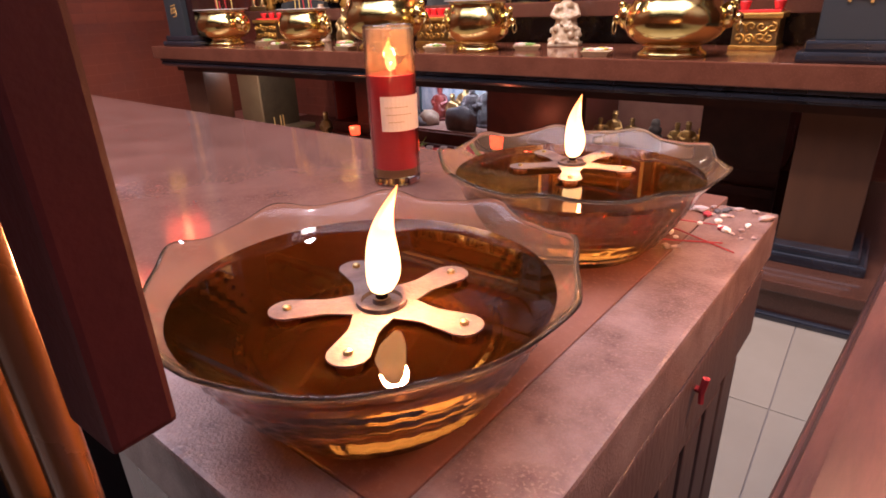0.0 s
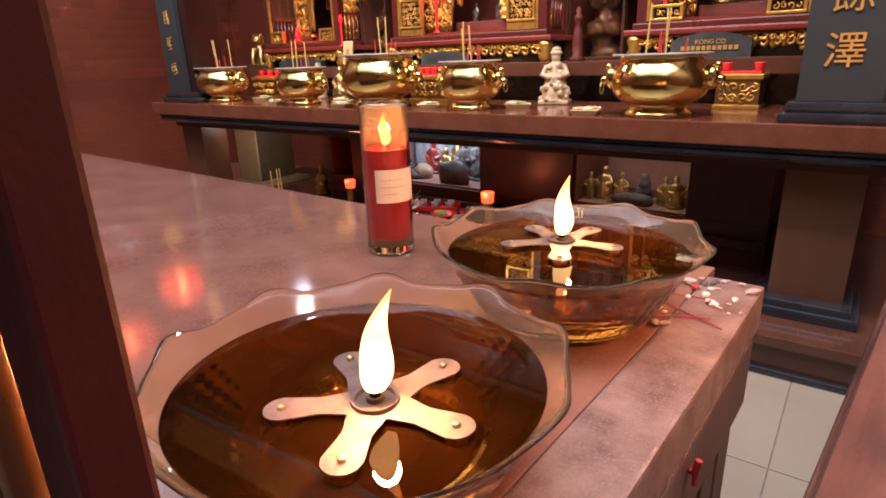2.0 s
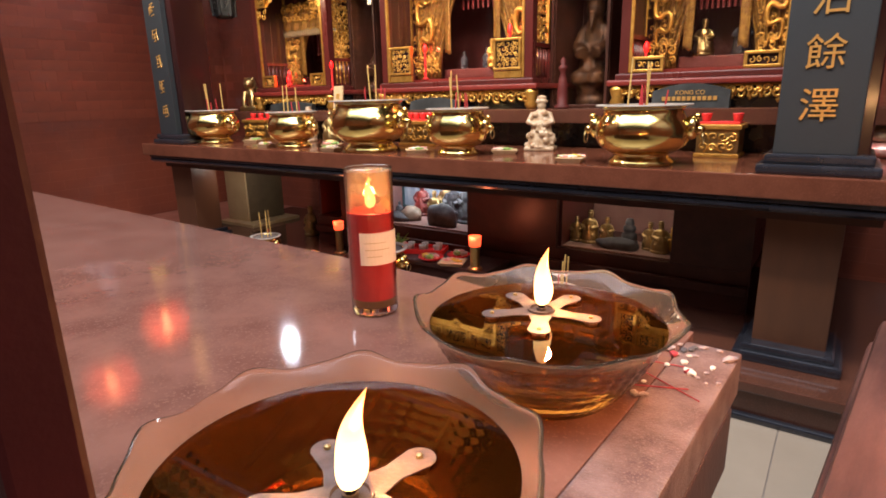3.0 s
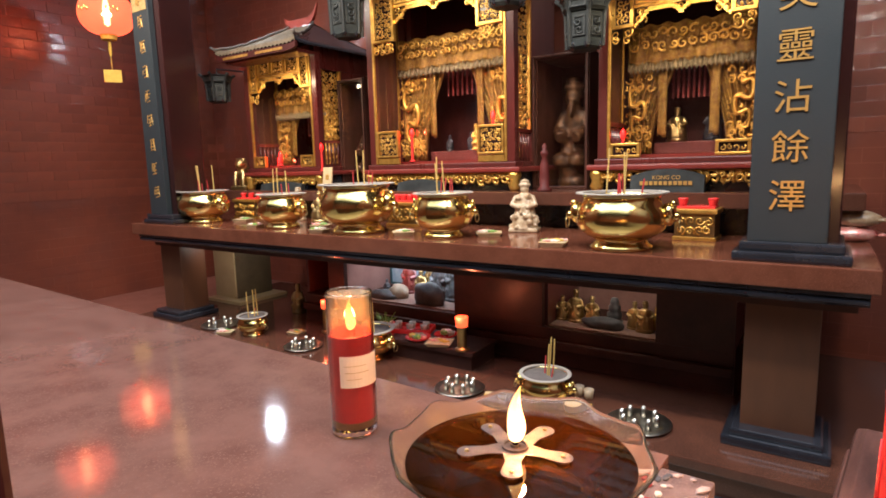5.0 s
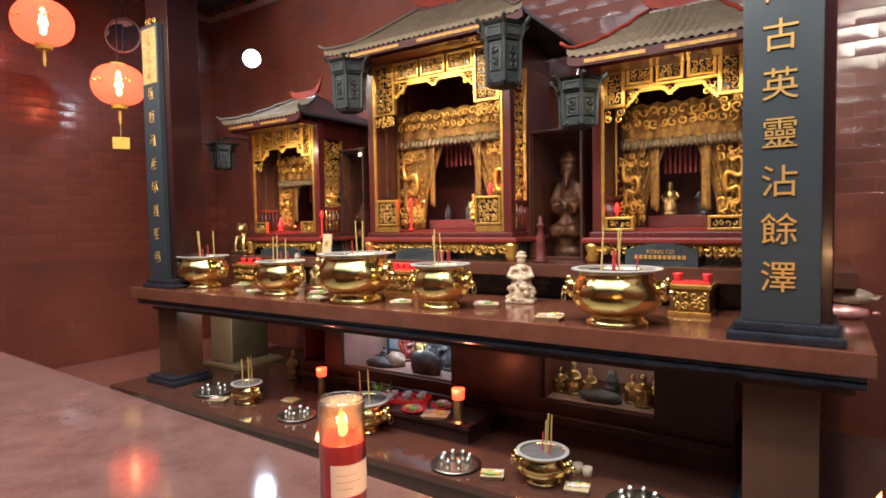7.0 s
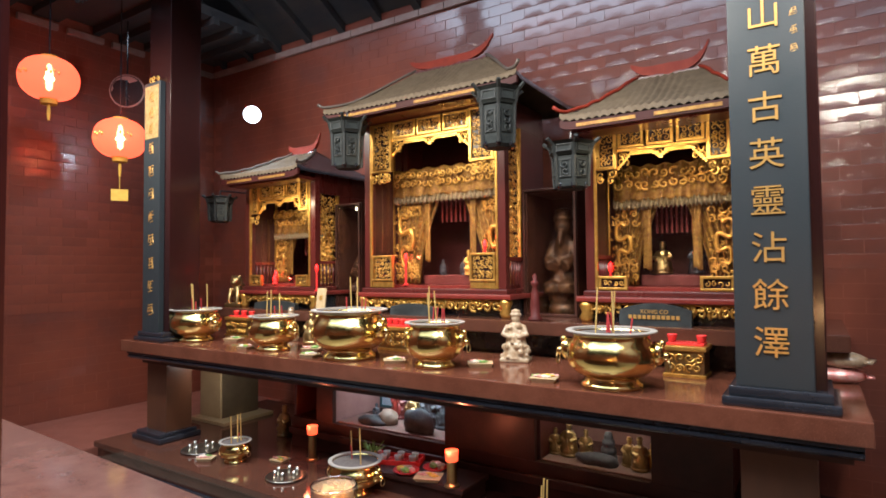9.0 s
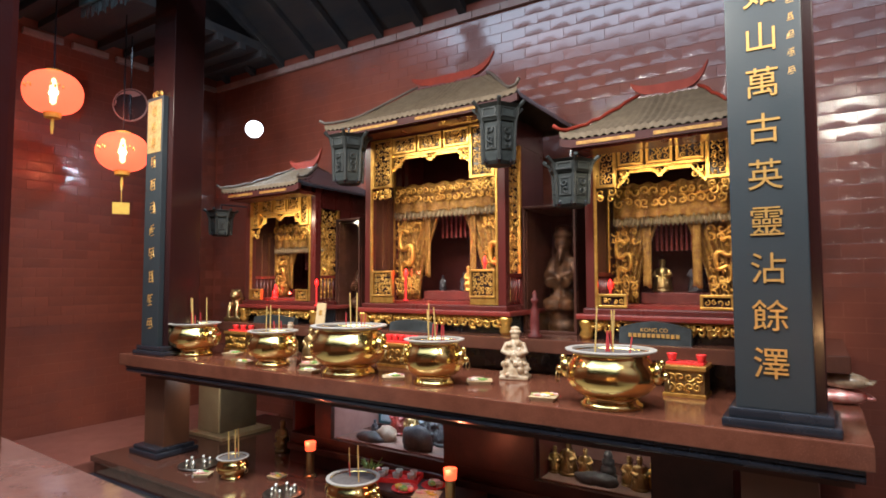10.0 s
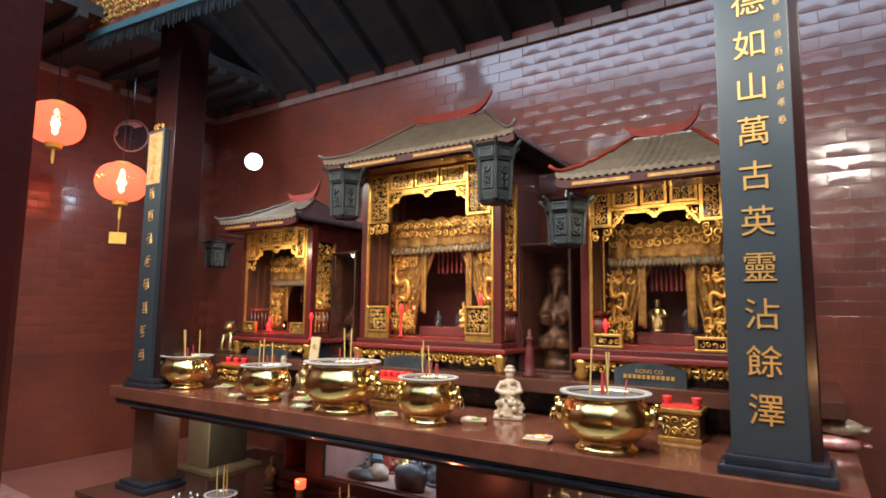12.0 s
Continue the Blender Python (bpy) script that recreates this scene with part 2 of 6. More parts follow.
PEDESTAL = mat("dark brown polished wood", (0.085, 0.034, 0.016), 0.3, 0, (0.05, 0.02, 0.010), 5, 0.7, 120, 0.05, stretch=(1, 1, 0.25))
DISH = mat("yellowed paper dish", (0.46, 0.34, 0.18), 0.6, 0, (0.34, 0.22, 0.10), 30, 0.6, 200, 0.2)
MARBLE = mat("dark green marble", (0.010, 0.012, 0.012), 0.4, 0, (0.028, 0.032, 0.032), 14, 0.7, 120, 0.15)
SHAFT = mat("dark red lacquered pillar wood", (0.026, 0.007, 0.006), 0.22, 0, (0.014, 0.005, 0.005), 5, 0.7, 120, 0.05, 0.3, stretch=(1, 1, 0.25))
BACKRED = mat("very dark red back board", (0.045, 0.008, 0.007), 0.5, 0, (0.022, 0.005, 0.005), 6, 0.7, 120, 0.06, spec=0.2)
# gilding coloured dark to give the dimness inside the glazed cabinets
DIMGOLD = mat("smoke-stained gilding", (0.085, 0.034, 0.010), 0.5, 0.5, (0.012, 0.005, 0.004), 22, 0.9, 160, 0.3)
HEAD = mat("worn pale gilding", (0.42, 0.30, 0.12), 0.45, 0.35, (0.24, 0.12, 0.04), 30, 0.8, 200, 0.2)
SWIRL = mat("pale pink worn paint", (0.34, 0.20, 0.17), 0.4, 0, (0.22, 0.11, 0.09), 14, 0.7, 140, 0.1)
PANE = glass("dusty pane", (0.90, 0.86, 0.82), 0.04, 1.42)
PAINTING = mat("blue and white painted scene", (0.10, 0.19, 0.27), 0.5, 0, (0.45, 0.50, 0.52), 7, 0.95, 60, 0.05, stretch=(1.6, 1, 0.7))
PILLAR = mat("near-black lacquered wood", (0.017, 0.008, 0.008), 0.25, 0, (0.026, 0.010, 0.009), 5, 0.6, 120, 0.05, 0.0, stretch=(1, 1, 0.25), spec=0.35)
MATTE = mat("matte black board", (0.010, 0.007, 0.007), 0.8, 0, None, 9, 0.5, 120, 0.1, spec=0.08)
MAROON = mat("dull maroon painted wood", (0.075, 0.011, 0.009), 0.55, 0, (0.035, 0.005, 0.005), 9, 0.6, 140, 0.12, spec=0.25)
LANTERNGLOW = glow("lit red lantern cloth", (0.95, 0.16, 0.07), 0.42)
LANTERNGLOW.node_tree.nodes["Principled BSDF"].inputs["Transmission Weight"].default_value = 0.65
LANTERNGLOW.node_tree.nodes["Principled BSDF"].inputs["Roughness"].default_value = 0.3
LANTERNGLOW.node_tree.nodes["Principled BSDF"].inputs["IOR"].default_value = 1.05
BULB = glow("lantern bulb", (1.0, 0.6, 0.3), 9)
CHARACTER = mat("gilded writing", (0.62, 0.38, 0.11), 0.35, 0.6, (0.45, 0.2, 0.04), 40, 0.5, 200, 0.1)
YELLOW = mat("yellow tassel thread", (0.62, 0.36, 0.04), 0.7, 0, None, 30, 0.4, 200, 0.3)

# ==== shapes ====


FINE = {"relief", "skirt", "pendant", "embroidery", "gold_print", "small_writing", "lettering_bar", "lattice", "dragon", "side_grille", "tassel_fringe", "scale_work"}


def part(name, bm, material, parent=None, label="", smooth=False):
    me = bpy.data.meshes.new(name)
    bm.normal_update()
    if smooth:
        for f in bm.faces:
            f.smooth = True
    bm.to_mesh(me)
    bm.free()
    me.materials.append(material)
    ob = new(name, me)
    if name in FINE:
        ob["kind"] = "stuff"
    if parent:
        ob.parent = parent
    if label:
        ob["label"] = label
    return ob


def thing(name, label, category, m=None, group="", kind=""):
    e = new(name)
    e.empty_display_size = 0.05
    if m is not None:
        e.matrix_world = m
    return tagged(e, label, category, group, kind)


def box(bm, x0, x1, y0, y1, z0, z1, bevel=0.0):
    r = bmesh.ops.create_cube(bm, size=1)
    vs = r["verts"]
    for v in vs:
        v.co = Vector((x0 + (v.co.x + 0.5) * (x1 - x0), y0 + (v.co.y + 0.5) * (y1 - y0), z0 + (v.co.z + 0.5) * (z1 - z0)))
    if bevel:
        es = {e for v in vs for e in v.link_edges}
        bmesh.ops.bevel(bm, geom=list(es), offset=bevel, segments=2, affect="EDGES", profile=0.6)
    return bm


def bx(x0, x1, y0, y1, z0, z1, bevel=0.0):
    return box(bmesh.new(), x0, x1, y0, y1, z0, z1, bevel)


def lathe(profile, seg=40, bm=None, cx=0, cy=0, cz=0, wave=None):
    """A turned shape from (radius, height) pairs; wave(angle, index) adds to radius and height."""
    bm = bm or bmesh.new()
    rings = []
    for i, (r, z) in enumerate(profile):
        if r < 1e-5:
            rings.append([bm.verts.new((cx, cy, cz + z))])
            continue
        ring = []
        for k in range(seg):
            a = 2 * math.pi * k / seg
            dr, dz = wave(a, i) if wave else (0, 0)
            ring.append(bm.verts.new((cx + (r + dr) * math.cos(a), cy + (r + dr) * math.sin(a), cz + z + dz)))
        rings.append(ring)
    for a, b in zip(rings, rings[1:]):
        for k in range(seg):
            j = (k + 1) % seg
            if len(a) == 1 and len(b) > 1:
                bm.faces.new((a[0], b[j], b[k]))
            elif len(b) == 1 and len(a) > 1:
                bm.faces.new((a[k], a[j], b[0]))
            elif len(a) > 1:
                bm.faces.new((a[k], a[j], b[j], b[k]))
    return bm


def tube(points, radius, bm=None, sides=6, taper=None):
    """A round bar along points; taper(f) scales the radius."""
    bm = bm or bmesh.new()
    pts = [Vector(p) for p in points]
    rings = []
    side = None
    for i, p in enumerate(pts):
        d = (pts[min(i + 1, len(pts) - 1)] - pts[max(i - 1, 0)]).normalized()
        if side is None:
            side = d.orthogonal().normalized()
        side = (side - d * side.dot(d)).normalized()
        up = d.cross(side)
        r = radius * (taper(i / (len(pts) - 1)) if taper else 1)
        rings.append([bm.verts.new(p + (side * math.cos(2 * math.pi * k / sides) + up * math.sin(2 * math.pi * k / sides)) * r) for k in range(sides)])
    for a, b in zip(rings, rings[1:]):
        for k in range(sides):
            bm.faces.new((a[k], a[(k + 1) % sides], b[(k + 1) % sides], b[k]))
    bm.faces.new(rings[0][::-1])
    bm.faces.new(rings[-1])
    return bm


def extrude_profile(profile, x0, x1, bm=None):
    """A moulding of (y, z) points drawn out along x."""
    bm = bm or bmesh.new()
    a = [bm.verts.new((x0, y, z)) for y, z in profile]
    b = [bm.verts.new((x1, y, z)) for y, z in profile]
    n = len(profile)
    for k in range(n):
        bm.faces.new((a[k], b[k], b[(k + 1) % n], a[(k + 1) % n]))
    bm.faces.new(a[::-1])
    bm.faces.new(b)
    bmesh.ops.recalc_face_normals(bm, faces=bm.faces)
    return bm


def loft(sections, bm=None):
    """A closed body through rings of equally many points."""
    bm = bm or bmesh.new()
    rings = [[bm.verts.new(p) for p in s] for s in sections]
    n = len(rings[0])
    for a, b in zip(rings, rings[1:]):
        for k in range(n):
            bm.faces.new((a[k], a[(k + 1) % n], b[(k + 1) % n], b[k]))
    bm.faces.new(rings[0][::-1])
    bm.faces.new(rings[-1])
    bmesh.ops.recalc_face_normals(bm, faces=bm.faces)
    return bm


def blob(bm, c, r, sub=1, squash=(1, 1, 1)):
    m = Matrix.Translation(c) @ Matrix.Diagonal((r * squash[0], r * squash[1], r * squash[2], 1))
    bmesh.ops.create_icosphere(bm, subdivisions=sub, radius=1, matrix=m)
    return bm

def spiral(bm, cx, cz, y, r, turns, a0, th, flip=1, steps=11):
    pts = []
    for k in range(steps):
        f = k / (steps - 1)
        a = a0 + flip * f * turns * 2 * math.pi
        q = r * (1 - 0.85 * f)
        pts.append((cx + q * math.cos(a), y - 0.3 * th * math.sin(3.1 * f), cz + q * math.sin(a)))
    return tube(pts, th, bm, 5, lambda f: 1.1 - 0.5 * f)


def carving(bm, x0, x1, z0, z1, y, r, seed, thick=0.2):
    """Openwork of scrolls and buds that fills a rectangle facing -y."""
    rnd = random.Random(seed)
    nx, nz = max(1, round((x1 - x0) / (1.7 * r))), max(1, round((z1 - z0) / (1.7 * r)))
    for i in range(nx):
        for j in range(nz):
            cx = x0 + (i + 0.5) * (x1 - x0) / nx + rnd.uniform(-0.2, 0.2) * r
            cz = z0 + (j + 0.5) * (z1 - z0) / nz + rnd.uniform(-0.2, 0.2) * r
            spiral(bm, cx, cz, y, r * rnd.uniform(0.8, 1.05), rnd.uniform(0.8, 1.5), rnd.uniform(0, 6.28), r * thick, rnd.choice((-1, 1)))
            if rnd.random() < 0.5:
                blob(bm, (cx + rnd.uniform(-0.5, 0.5) * r, y, cz + rnd.uniform(-0.5, 0.5) * r), r * rnd.uniform(0.2, 0.34), 1, (1, 0.7, 1))
    return bm


# ==== room ====
WALL_Y, WALL_L, WALL_R, WALL_F, TOP = 4.7, -6.25, 3.2, -3.6, 4.22
floor = tagged(part("floor", bx(WALL_L, WALL_R, WALL_F, WALL_Y, -0.1, -0.006), GROUT), "cream ceramic tiled temple floor", "floor", kind="structure")
wall_back = tagged(part("wall_back", bx(WALL_L - 0.2, WALL_R + 0.2, WALL_Y + 0.0068, WALL_Y + 0.25, 0, 6.2), MORTAR), "glazed dark red brick wall behind the altar", "wall", kind="structure")
wall_left = tagged(part("wall_left", bx(WALL_L - 0.25, WALL_L - 0.0068, WALL_F, WALL_Y, 0, 6.2), MORTAR), "glazed dark red brick side wall", "wall", kind="structure")
wall_right = tagged(part("wall_right", bx(WALL_R, WALL_R + 0.25, WALL_F, WALL_Y, 0, 6.2), BRICK), "plain dark red side wall", "wall", kind="structure")
wall_front = tagged(part("wall_front", bx(WALL_L, WALL_R, WALL_F - 0.25, WALL_F, 0, 6.2), BRICK), "plain dark red wall behind", "wall", kind="structure")
bm = bmesh.new()
RISE = 0.56


def roof_z(y):
    return TOP + (WALL_Y - y) * RISE


def roof_box(x0, x1, y0, y1, up0, up1):
    """A board or rafter lying along the roof's slope."""
    box(bm, x0, x1, y0, y1, 0, 1)
    for v in list(bm.verts)[-8:]:
        v.co.z = roof_z(v.co.y) + (up1 if v.co.z > 0.5 else up0)


roof_box(WALL_L, WALL_R, 2.14, WALL_Y, 0.0, 0.08)
for i in range(19):
    roof_box(WALL_L + 0.2 + i * 0.5, WALL_L + 0.28 + i * 0.5, 2.15, WALL_Y - 0.01, -0.09, 0.0)
# beam on the pillars, and the eave boards of the light well
box(bm, WALL_L, WALL_R, 2.64, 2.88, TOP - 0.07, TOP + 0.03)
box(bm, WALL_L, -4.98, 1.2, 2.638, TOP, TOP + 0.1)
box(bm, WALL_L, -4.98, 2.882, WALL_Y - 0.01, TOP, TOP + 0.1)
for i in range(12):
    if not 4 < i < 7:
        box(bm, WALL_L, -4.94, 1.25 + i * 0.28, 1.32 + i * 0.28, TOP - 0.08, TOP - 0.001)
box(bm, WALL_L, WALL_R, WALL_F, -1.6, TOP + 0.3, TOP + 0.4)
tagged(part("ceiling", bm, CEILING), "dark sooty timber roof with rafters and a beam", "ceiling", kind="structure")
tagged(part("floor_bay", bx(0.64, WALL_R - 0.002, 4.25, WALL_Y - 0.002, 0.001, 0.05, 0.01), BROWN), "low red-brown stone step along the back wall", "floor", kind="structure")
ledge = tagged(part("floor_ledge", bx(WALL_L + 0.002, -4.95, 0.2, WALL_Y - 0.002, 0, 0.10, 0.01), PINK), "low worn red cement ledge along the wall", "ledge", kind="structure")

# ==== altar ====
AX0, AX1, AY0, AY1 = -4.73, 0.385, 2.745, 4.55
platform = thing("altar_platform", "low red-brown polished stone platform under the altar", "platform")
part("top_slab", bx(-4.86, 0.62, 2.60, 4.4, 0.13, 0.175, 0.006), BROWN, platform)
part("riser", bx(-4.84, 0.60, 2.625, 4.38, 0.02, 0.129), BROWN, platform)
part("base_moulding", bx(-4.87, 0.63, 2.595, 4.4, 0.0, 0.028, 0.008), BLACK, platform, "black moulding")

altar = thing("altar_table", "long red granite altar table with black moulded apron", "altar")
part("tabletop", bx(AX0 - 0.05, AX1, AY0 + 0.025, AY1, 0.905, 1.0, 0.006), GRANITE, altar)
prof = [(2.782, 0.904), (2.782, 0.888), (2.797, 0.882), (2.786, 0.873), (2.786, 0.862), (2.80, 0.856), (2.812, 0.846), (2.86, 0.842), (2.86, 0.904)]
part("front_moulding", extrude_profile(prof, AX0 + 0.03, AX1 - 0.03), BLACK, altar, "black lacquered moulding")
part("apron", bx(AX0 + 0.06, AX1 - 0.06, 2.90, 2.95, 0.80, 0.904), CUPBOARD, altar)
part("side_moulding", bx(AX1 - 0.06, AX1 - 0.028, 2.862, AY1, 0.845, 0.904, 0.006), BLACK, altar, "black lacquered moulding")
part("side_moulding", bx(AX0 + 0.028, AX0 + 0.06, 2.862, AY1, 0.845, 0.904, 0.006), BLACK, altar, "black lacquered moulding")


def pedestal(x):
    p = thing("stone_pedestal", "square dark brown pedestal with black stepped foot", "pedestal", pose(x, 3.0, 0.175), "pedestals under the altar")
    part("shaft", bx(-0.14, 0.14, -0.095, 0.14, 0.07, 0.729, 0.004), PEDESTAL, p)
    part("foot", bx(-0.205, 0.205, -0.19, 0.19, 0.0, 0.045, 0.012), BLACK, p)
    part("foot_step", bx(-0.175, 0.175, -0.17, 0.17, 0.045, 0.075, 0.01), BLACK, p)
    return p


leg = pedestal(0.068)
copy_thing(leg, pose(-4.46, 3.0, 0.175))

shelf = thing("shrine_shelf", "raised dark brown shelf carrying the shrines", "shelf")
part("shelf_board", bx(-4.6, 0.35, 3.52, 4.55, 1.155, 1.24, 0.008), BROWN, shelf)
part("shelf_back", bx(-4.55, 0.3, 3.72, 4.5, 1.002, 1.154), BLACK, shelf)

# ==== pillars and couplet boards ====


def writing(text, size, m, depth, material, parent, name="character"):
    """Raised writing, as a mesh, standing on the plane of m."""
    cu = bpy.data.curves.new("writing", "FONT")
    cu.body, cu.size, cu.extrude, cu.align_x, cu.align_y = text, size, depth, "CENTER", "CENTER"
    cu.bevel_depth = 0.0
    ob = new("writing", cu)
    me = bpy.data.meshes.new_from_object(ob.evaluated_get(bpy.context.evaluated_depsgraph_get()))
    bpy.data.objects.remove(ob)
    me.materials.clear()
    me.materials.append(material)
    o = new(name, me)
    o.parent = parent
    o.matrix_local = m
    return o


def pillar(x):
    p = thing("pillar", "square dark red lacquered pillar standing on the altar", "pillar", pose(x, 3.0, 1.0), "pillars of the altar")
    part("shaft", bx(-0.15, 0.165, -0.11, 0.17, 0.07, 3.16, 0.006), SHAFT, p)
    part("foot", bx(-0.21, 0.21, -0.20, 0.21, 0.0, 0.04, 0.012), BLACK, p)
    part("foot_step", bx(-0.185, 0.185, -0.18, 0.19, 0.04, 0.08, 0.01), BLACK, p)
    return p


pr = pillar(0.083)
pl = pillar(-4.43)


def glyph(b, x, z, size, seed, y):
    """Brush-like bars that stand for one character too small to be read."""
    rnd = random.Random(seed)
    h = size / 2
    for k in range(4):
        zz = z + h * (0.85 - 0.52 * k) + rnd.uniform(-0.05, 0.05) * h
        w = h * rnd.uniform(0.3, 0.75)
        xm = x + rnd.uniform(-0.15, 0.15) * h
        tube([(xm - w, y, zz - 0.06 * h), (xm, y - 0.001, zz), (xm + w, y, zz + 0.12 * h)], size * 0.045, b, 5, lambda f: 0.8 + 0.4 * f)
    for q in rnd.sample((-0.5, -0.25, 0.0, 0.3, 0.5), 3):
        z0, z1 = z + h * rnd.uniform(-0.9, -0.3), z + h * rnd.uniform(0.3, 0.95)
        tube([(x + q * h, y, z1), (x + q * h * 1.15, y - 0.001, (z0 + z1) / 2), (x + q * h * 1.5, y, z0)], size * 0.042, b, 5, lambda f: 1.2 - 0.6 * f)
    return b


def couplet(x, top, label, text, readable):
    c = thing("couplet_board", label, "sign", pose(x, 2.86, 1.08), "couplet boards")
    hw = 0.14 if readable else 0.118
    part("board", bx(-hw, hw, -0.02, 0.028, 0.0, top, 0.004), BOARD, c)
    step = 0.1938
    for i, ch in enumerate(text):
        z = 0.178 + step * (len(text) - 1 - i)
        if readable:
            writing(ch, 0.135, pose(-0.006, -0.0225, z, 90, 0, 0), 0.0035, CHARACTER, c)
        else:
            part("small_writing", glyph(bmesh.new(), 0.0, z, 0.105, i + 5, -0.0195), CHARACTER, c)
    return c


cr = couplet(0.067, 2.6, "dark slate board with a column of gilded Chinese characters", "德如山萬古英靈沾餘澤", True)
b = bmesh.new()
for k in range(16):
    glyph(b, 0.102, 1.38 + k * 0.075, 0.036, 60 + k, -0.0195)
part("small_writing", b, CHARACTER, cr, "small gilded column of writing")
cl = couplet(-4.455, 2.10, "dark slate board with gilded Chinese writing and gold head", "abcdefghij", False)
part("head_panel", bx(-0.10, 0.10, -0.024, -0.0205, 1.62, 2.07, 0.002), HEAD, cl, "worn pale gilded panel")
for k in range(3):
    part("small_writing", glyph(bmesh.new(), 0.0, 1.70 + k * 0.135, 0.09, 90 + k, -0.0255), CHARACTER, cl)
b = bmesh.new()
carving(b, -0.07, 0.07, 2.10, 2.17, 0.0, 0.03, 95)
part("crest", b, GOLD, cl, "gilded scroll crest", smooth=True)

# ==== censers ====


def censer(x, y, z, rim, h, label, turn=4, sticks=5, seed=1):
    """A brass incense bowl: foot, belly, neck, flared rim, two lion-mask handles with rings, ash and sticks."""
    c = thing("incense_pot", label, "incense pot", pose(x, y, z, 0, 0, turn), "incense pots")
    R, B = rim, rim * 0.66
    prof = [(0, 0.0), (B, 0.0), (B * 1.04, h * 0.03), (B * 1.02, h * 0.07), (B * 0.90, h * 0.12), (B * 0.84, h * 0.17), (R * 0.74, h * 0.23), (R * 0.90, h * 0.33), (R * 0.98, h * 0.44),
            (R * 1.0, h * 0.55), (R * 0.975, h * 0.67), (R * 0.91, h * 0.77), (R * 0.85, h * 0.84), (R * 0.83, h * 0.90), (R * 0.85, h * 0.95), (R * 0.90, h * 0.975)]
    part("bowl", lathe(prof, 48), BRASS, c, smooth=True)
    part("rim", lathe([(R * 0.90, h * 0.975), (R, h * 0.975), (R * 1.005, h * 0.987), (R, h), (R * 0.86, h), (R * 0.855, h * 0.93)], 48), RIM, c, "ash-dusted white rim", smooth=False)
    part("ash", lathe([(R * 0.855, h * 0.93), (R * 0.5, h * 0.945), (0, h * 0.952)], 32), ASH, c, "grey ash bed")
    for s in (-1, 1):
        b = bmesh.new()
        blob(b, (s * R * 1.0, 0, h * 0.62), R * 0.23, 2, (0.75, 1.0, 1.15))
        blob(b, (s * R * 1.17, 0, h * 0.58), R * 0.11, 2)
        blob(b, (s * R * 1.10, 0, h * 0.80), R * 0.08, 2)
        for q in (-1, 1):
            blob(b, (s * R * 1.09, q * R * 0.09, h * 0.72), R * 0.055, 1)
            blob(b, (s * R * 1.06, q * R * 0.15, h * 0.60), R * 0.06, 1)
        hd = part("handle", b, BRASS, c, "lion-mask brass handle", smooth=True)
        ring = [(s * R * 1.24, math.sin(a) * R * 0.13, h * 0.45 - math.cos(a) * -R * 0.13 * 1.0) for a in [2 * math.pi * k / 18 for k in range(19)]]
        part("ring", tube(ring, R * 0.018, None, 6), OLDBRASS, hd, smooth=True)
    rnd = random.Random(seed)
    for k in range(sticks):
        a, q = rnd.uniform(0, 6.28), rnd.uniform(0.05, 0.5) * R
        long = k < 3
        hh = rnd.uniform(0.16, 0.22) if long else rnd.uniform(0.05, 0.09)
        px, py = q * math.cos(a), q * math.sin(a)
        part("incense_stick", tube([(px, py, h * 0.93), (px + rnd.uniform(-0.012, 0.012), py + rnd.uniform(-0.012, 0.012), h + hh)], 0.004, None, 5), INCENSE if long else REDSTICK, c,
             "thin yellow incense stick" if long else "burnt red stick end")
    return c


censer(-4.15, 3.06, 1.0, 0.205, 0.265, "polished brass incense pot with ash rim, standing near the pillar", 4, 6, 1)
censer(-3.13, 3.01, 1.0, 0.18, 0.25, "small polished brass incense pot with lion handles", 4, 5, 2)
censer(-2.37, 2.99, 1.0, 0.25, 0.32, "large polished brass incense pot with ring handles", 4, 6, 3)
censer(-1.70, 3.0, 1.0, 0.18, 0.265, "polished brass incense pot with burning sticks", 4, 7, 4)
censer(-0.63, 2.95, 1.0, 0.215, 0.275, "wide polished brass incense pot with lion handles", 4, 8, 5)

# ==== front table ====
TM = pose(0.094, 0.962, 0, 0, 0, -2.6)
table = thing("offering_table", "long red stone offering table with dusty edge", "table", TM)
part("tabletop", bx(-3.2, -0.0732, -0.6485, 0.045, 0.94, 0.990, 0.002), STONE, table)
part("edge_strip", bx(-0.072, 0.0, -0.70, 0.0, 0.93, 0.992, 0.004), EDGE, table, "dusty grey edge strip")
part("edge_strip", bx(-3.2, -0.0745, -0.70, -0.6495, 0.93, 0.992, 0.004), EDGE, table, "dusty grey edge strip")
part("side_panel", bx(-0.05, -0.015, -0.66, -0.03, 0.0, 0.929), SIDE, table, "scuffed brown side board")
for k in range(8):
    y = -0.075 - k * 0.075
    part("side_batten", bx(-0.016, -0.004, y - 0.06, y, 0.10, 0.815, 0.003), SIDE, table)
part("side_rail", bx(-0.016, 0.0, -0.66, -0.03, 0.83, 0.928, 0.004), SIDE, table)
part("back_panel", bx(-3.15, -0.05, -0.06, -0.03, 0.0, 0.939), DARKRED, table)
part("front_panel", bx(-3.15, -0.05, -0.66, -0.63, 0.0, 0.929), DARKRED, table)
b = bmesh.new()
tube([(0.0, -0.30, 0.90), (0.007, -0.306, 0.903), (0.009, -0.305, 0.918)], 0.0038, b)
tube([(0.007, -0.306, 0.903), (0.008, -0.307, 0.89)], 0.003, b)
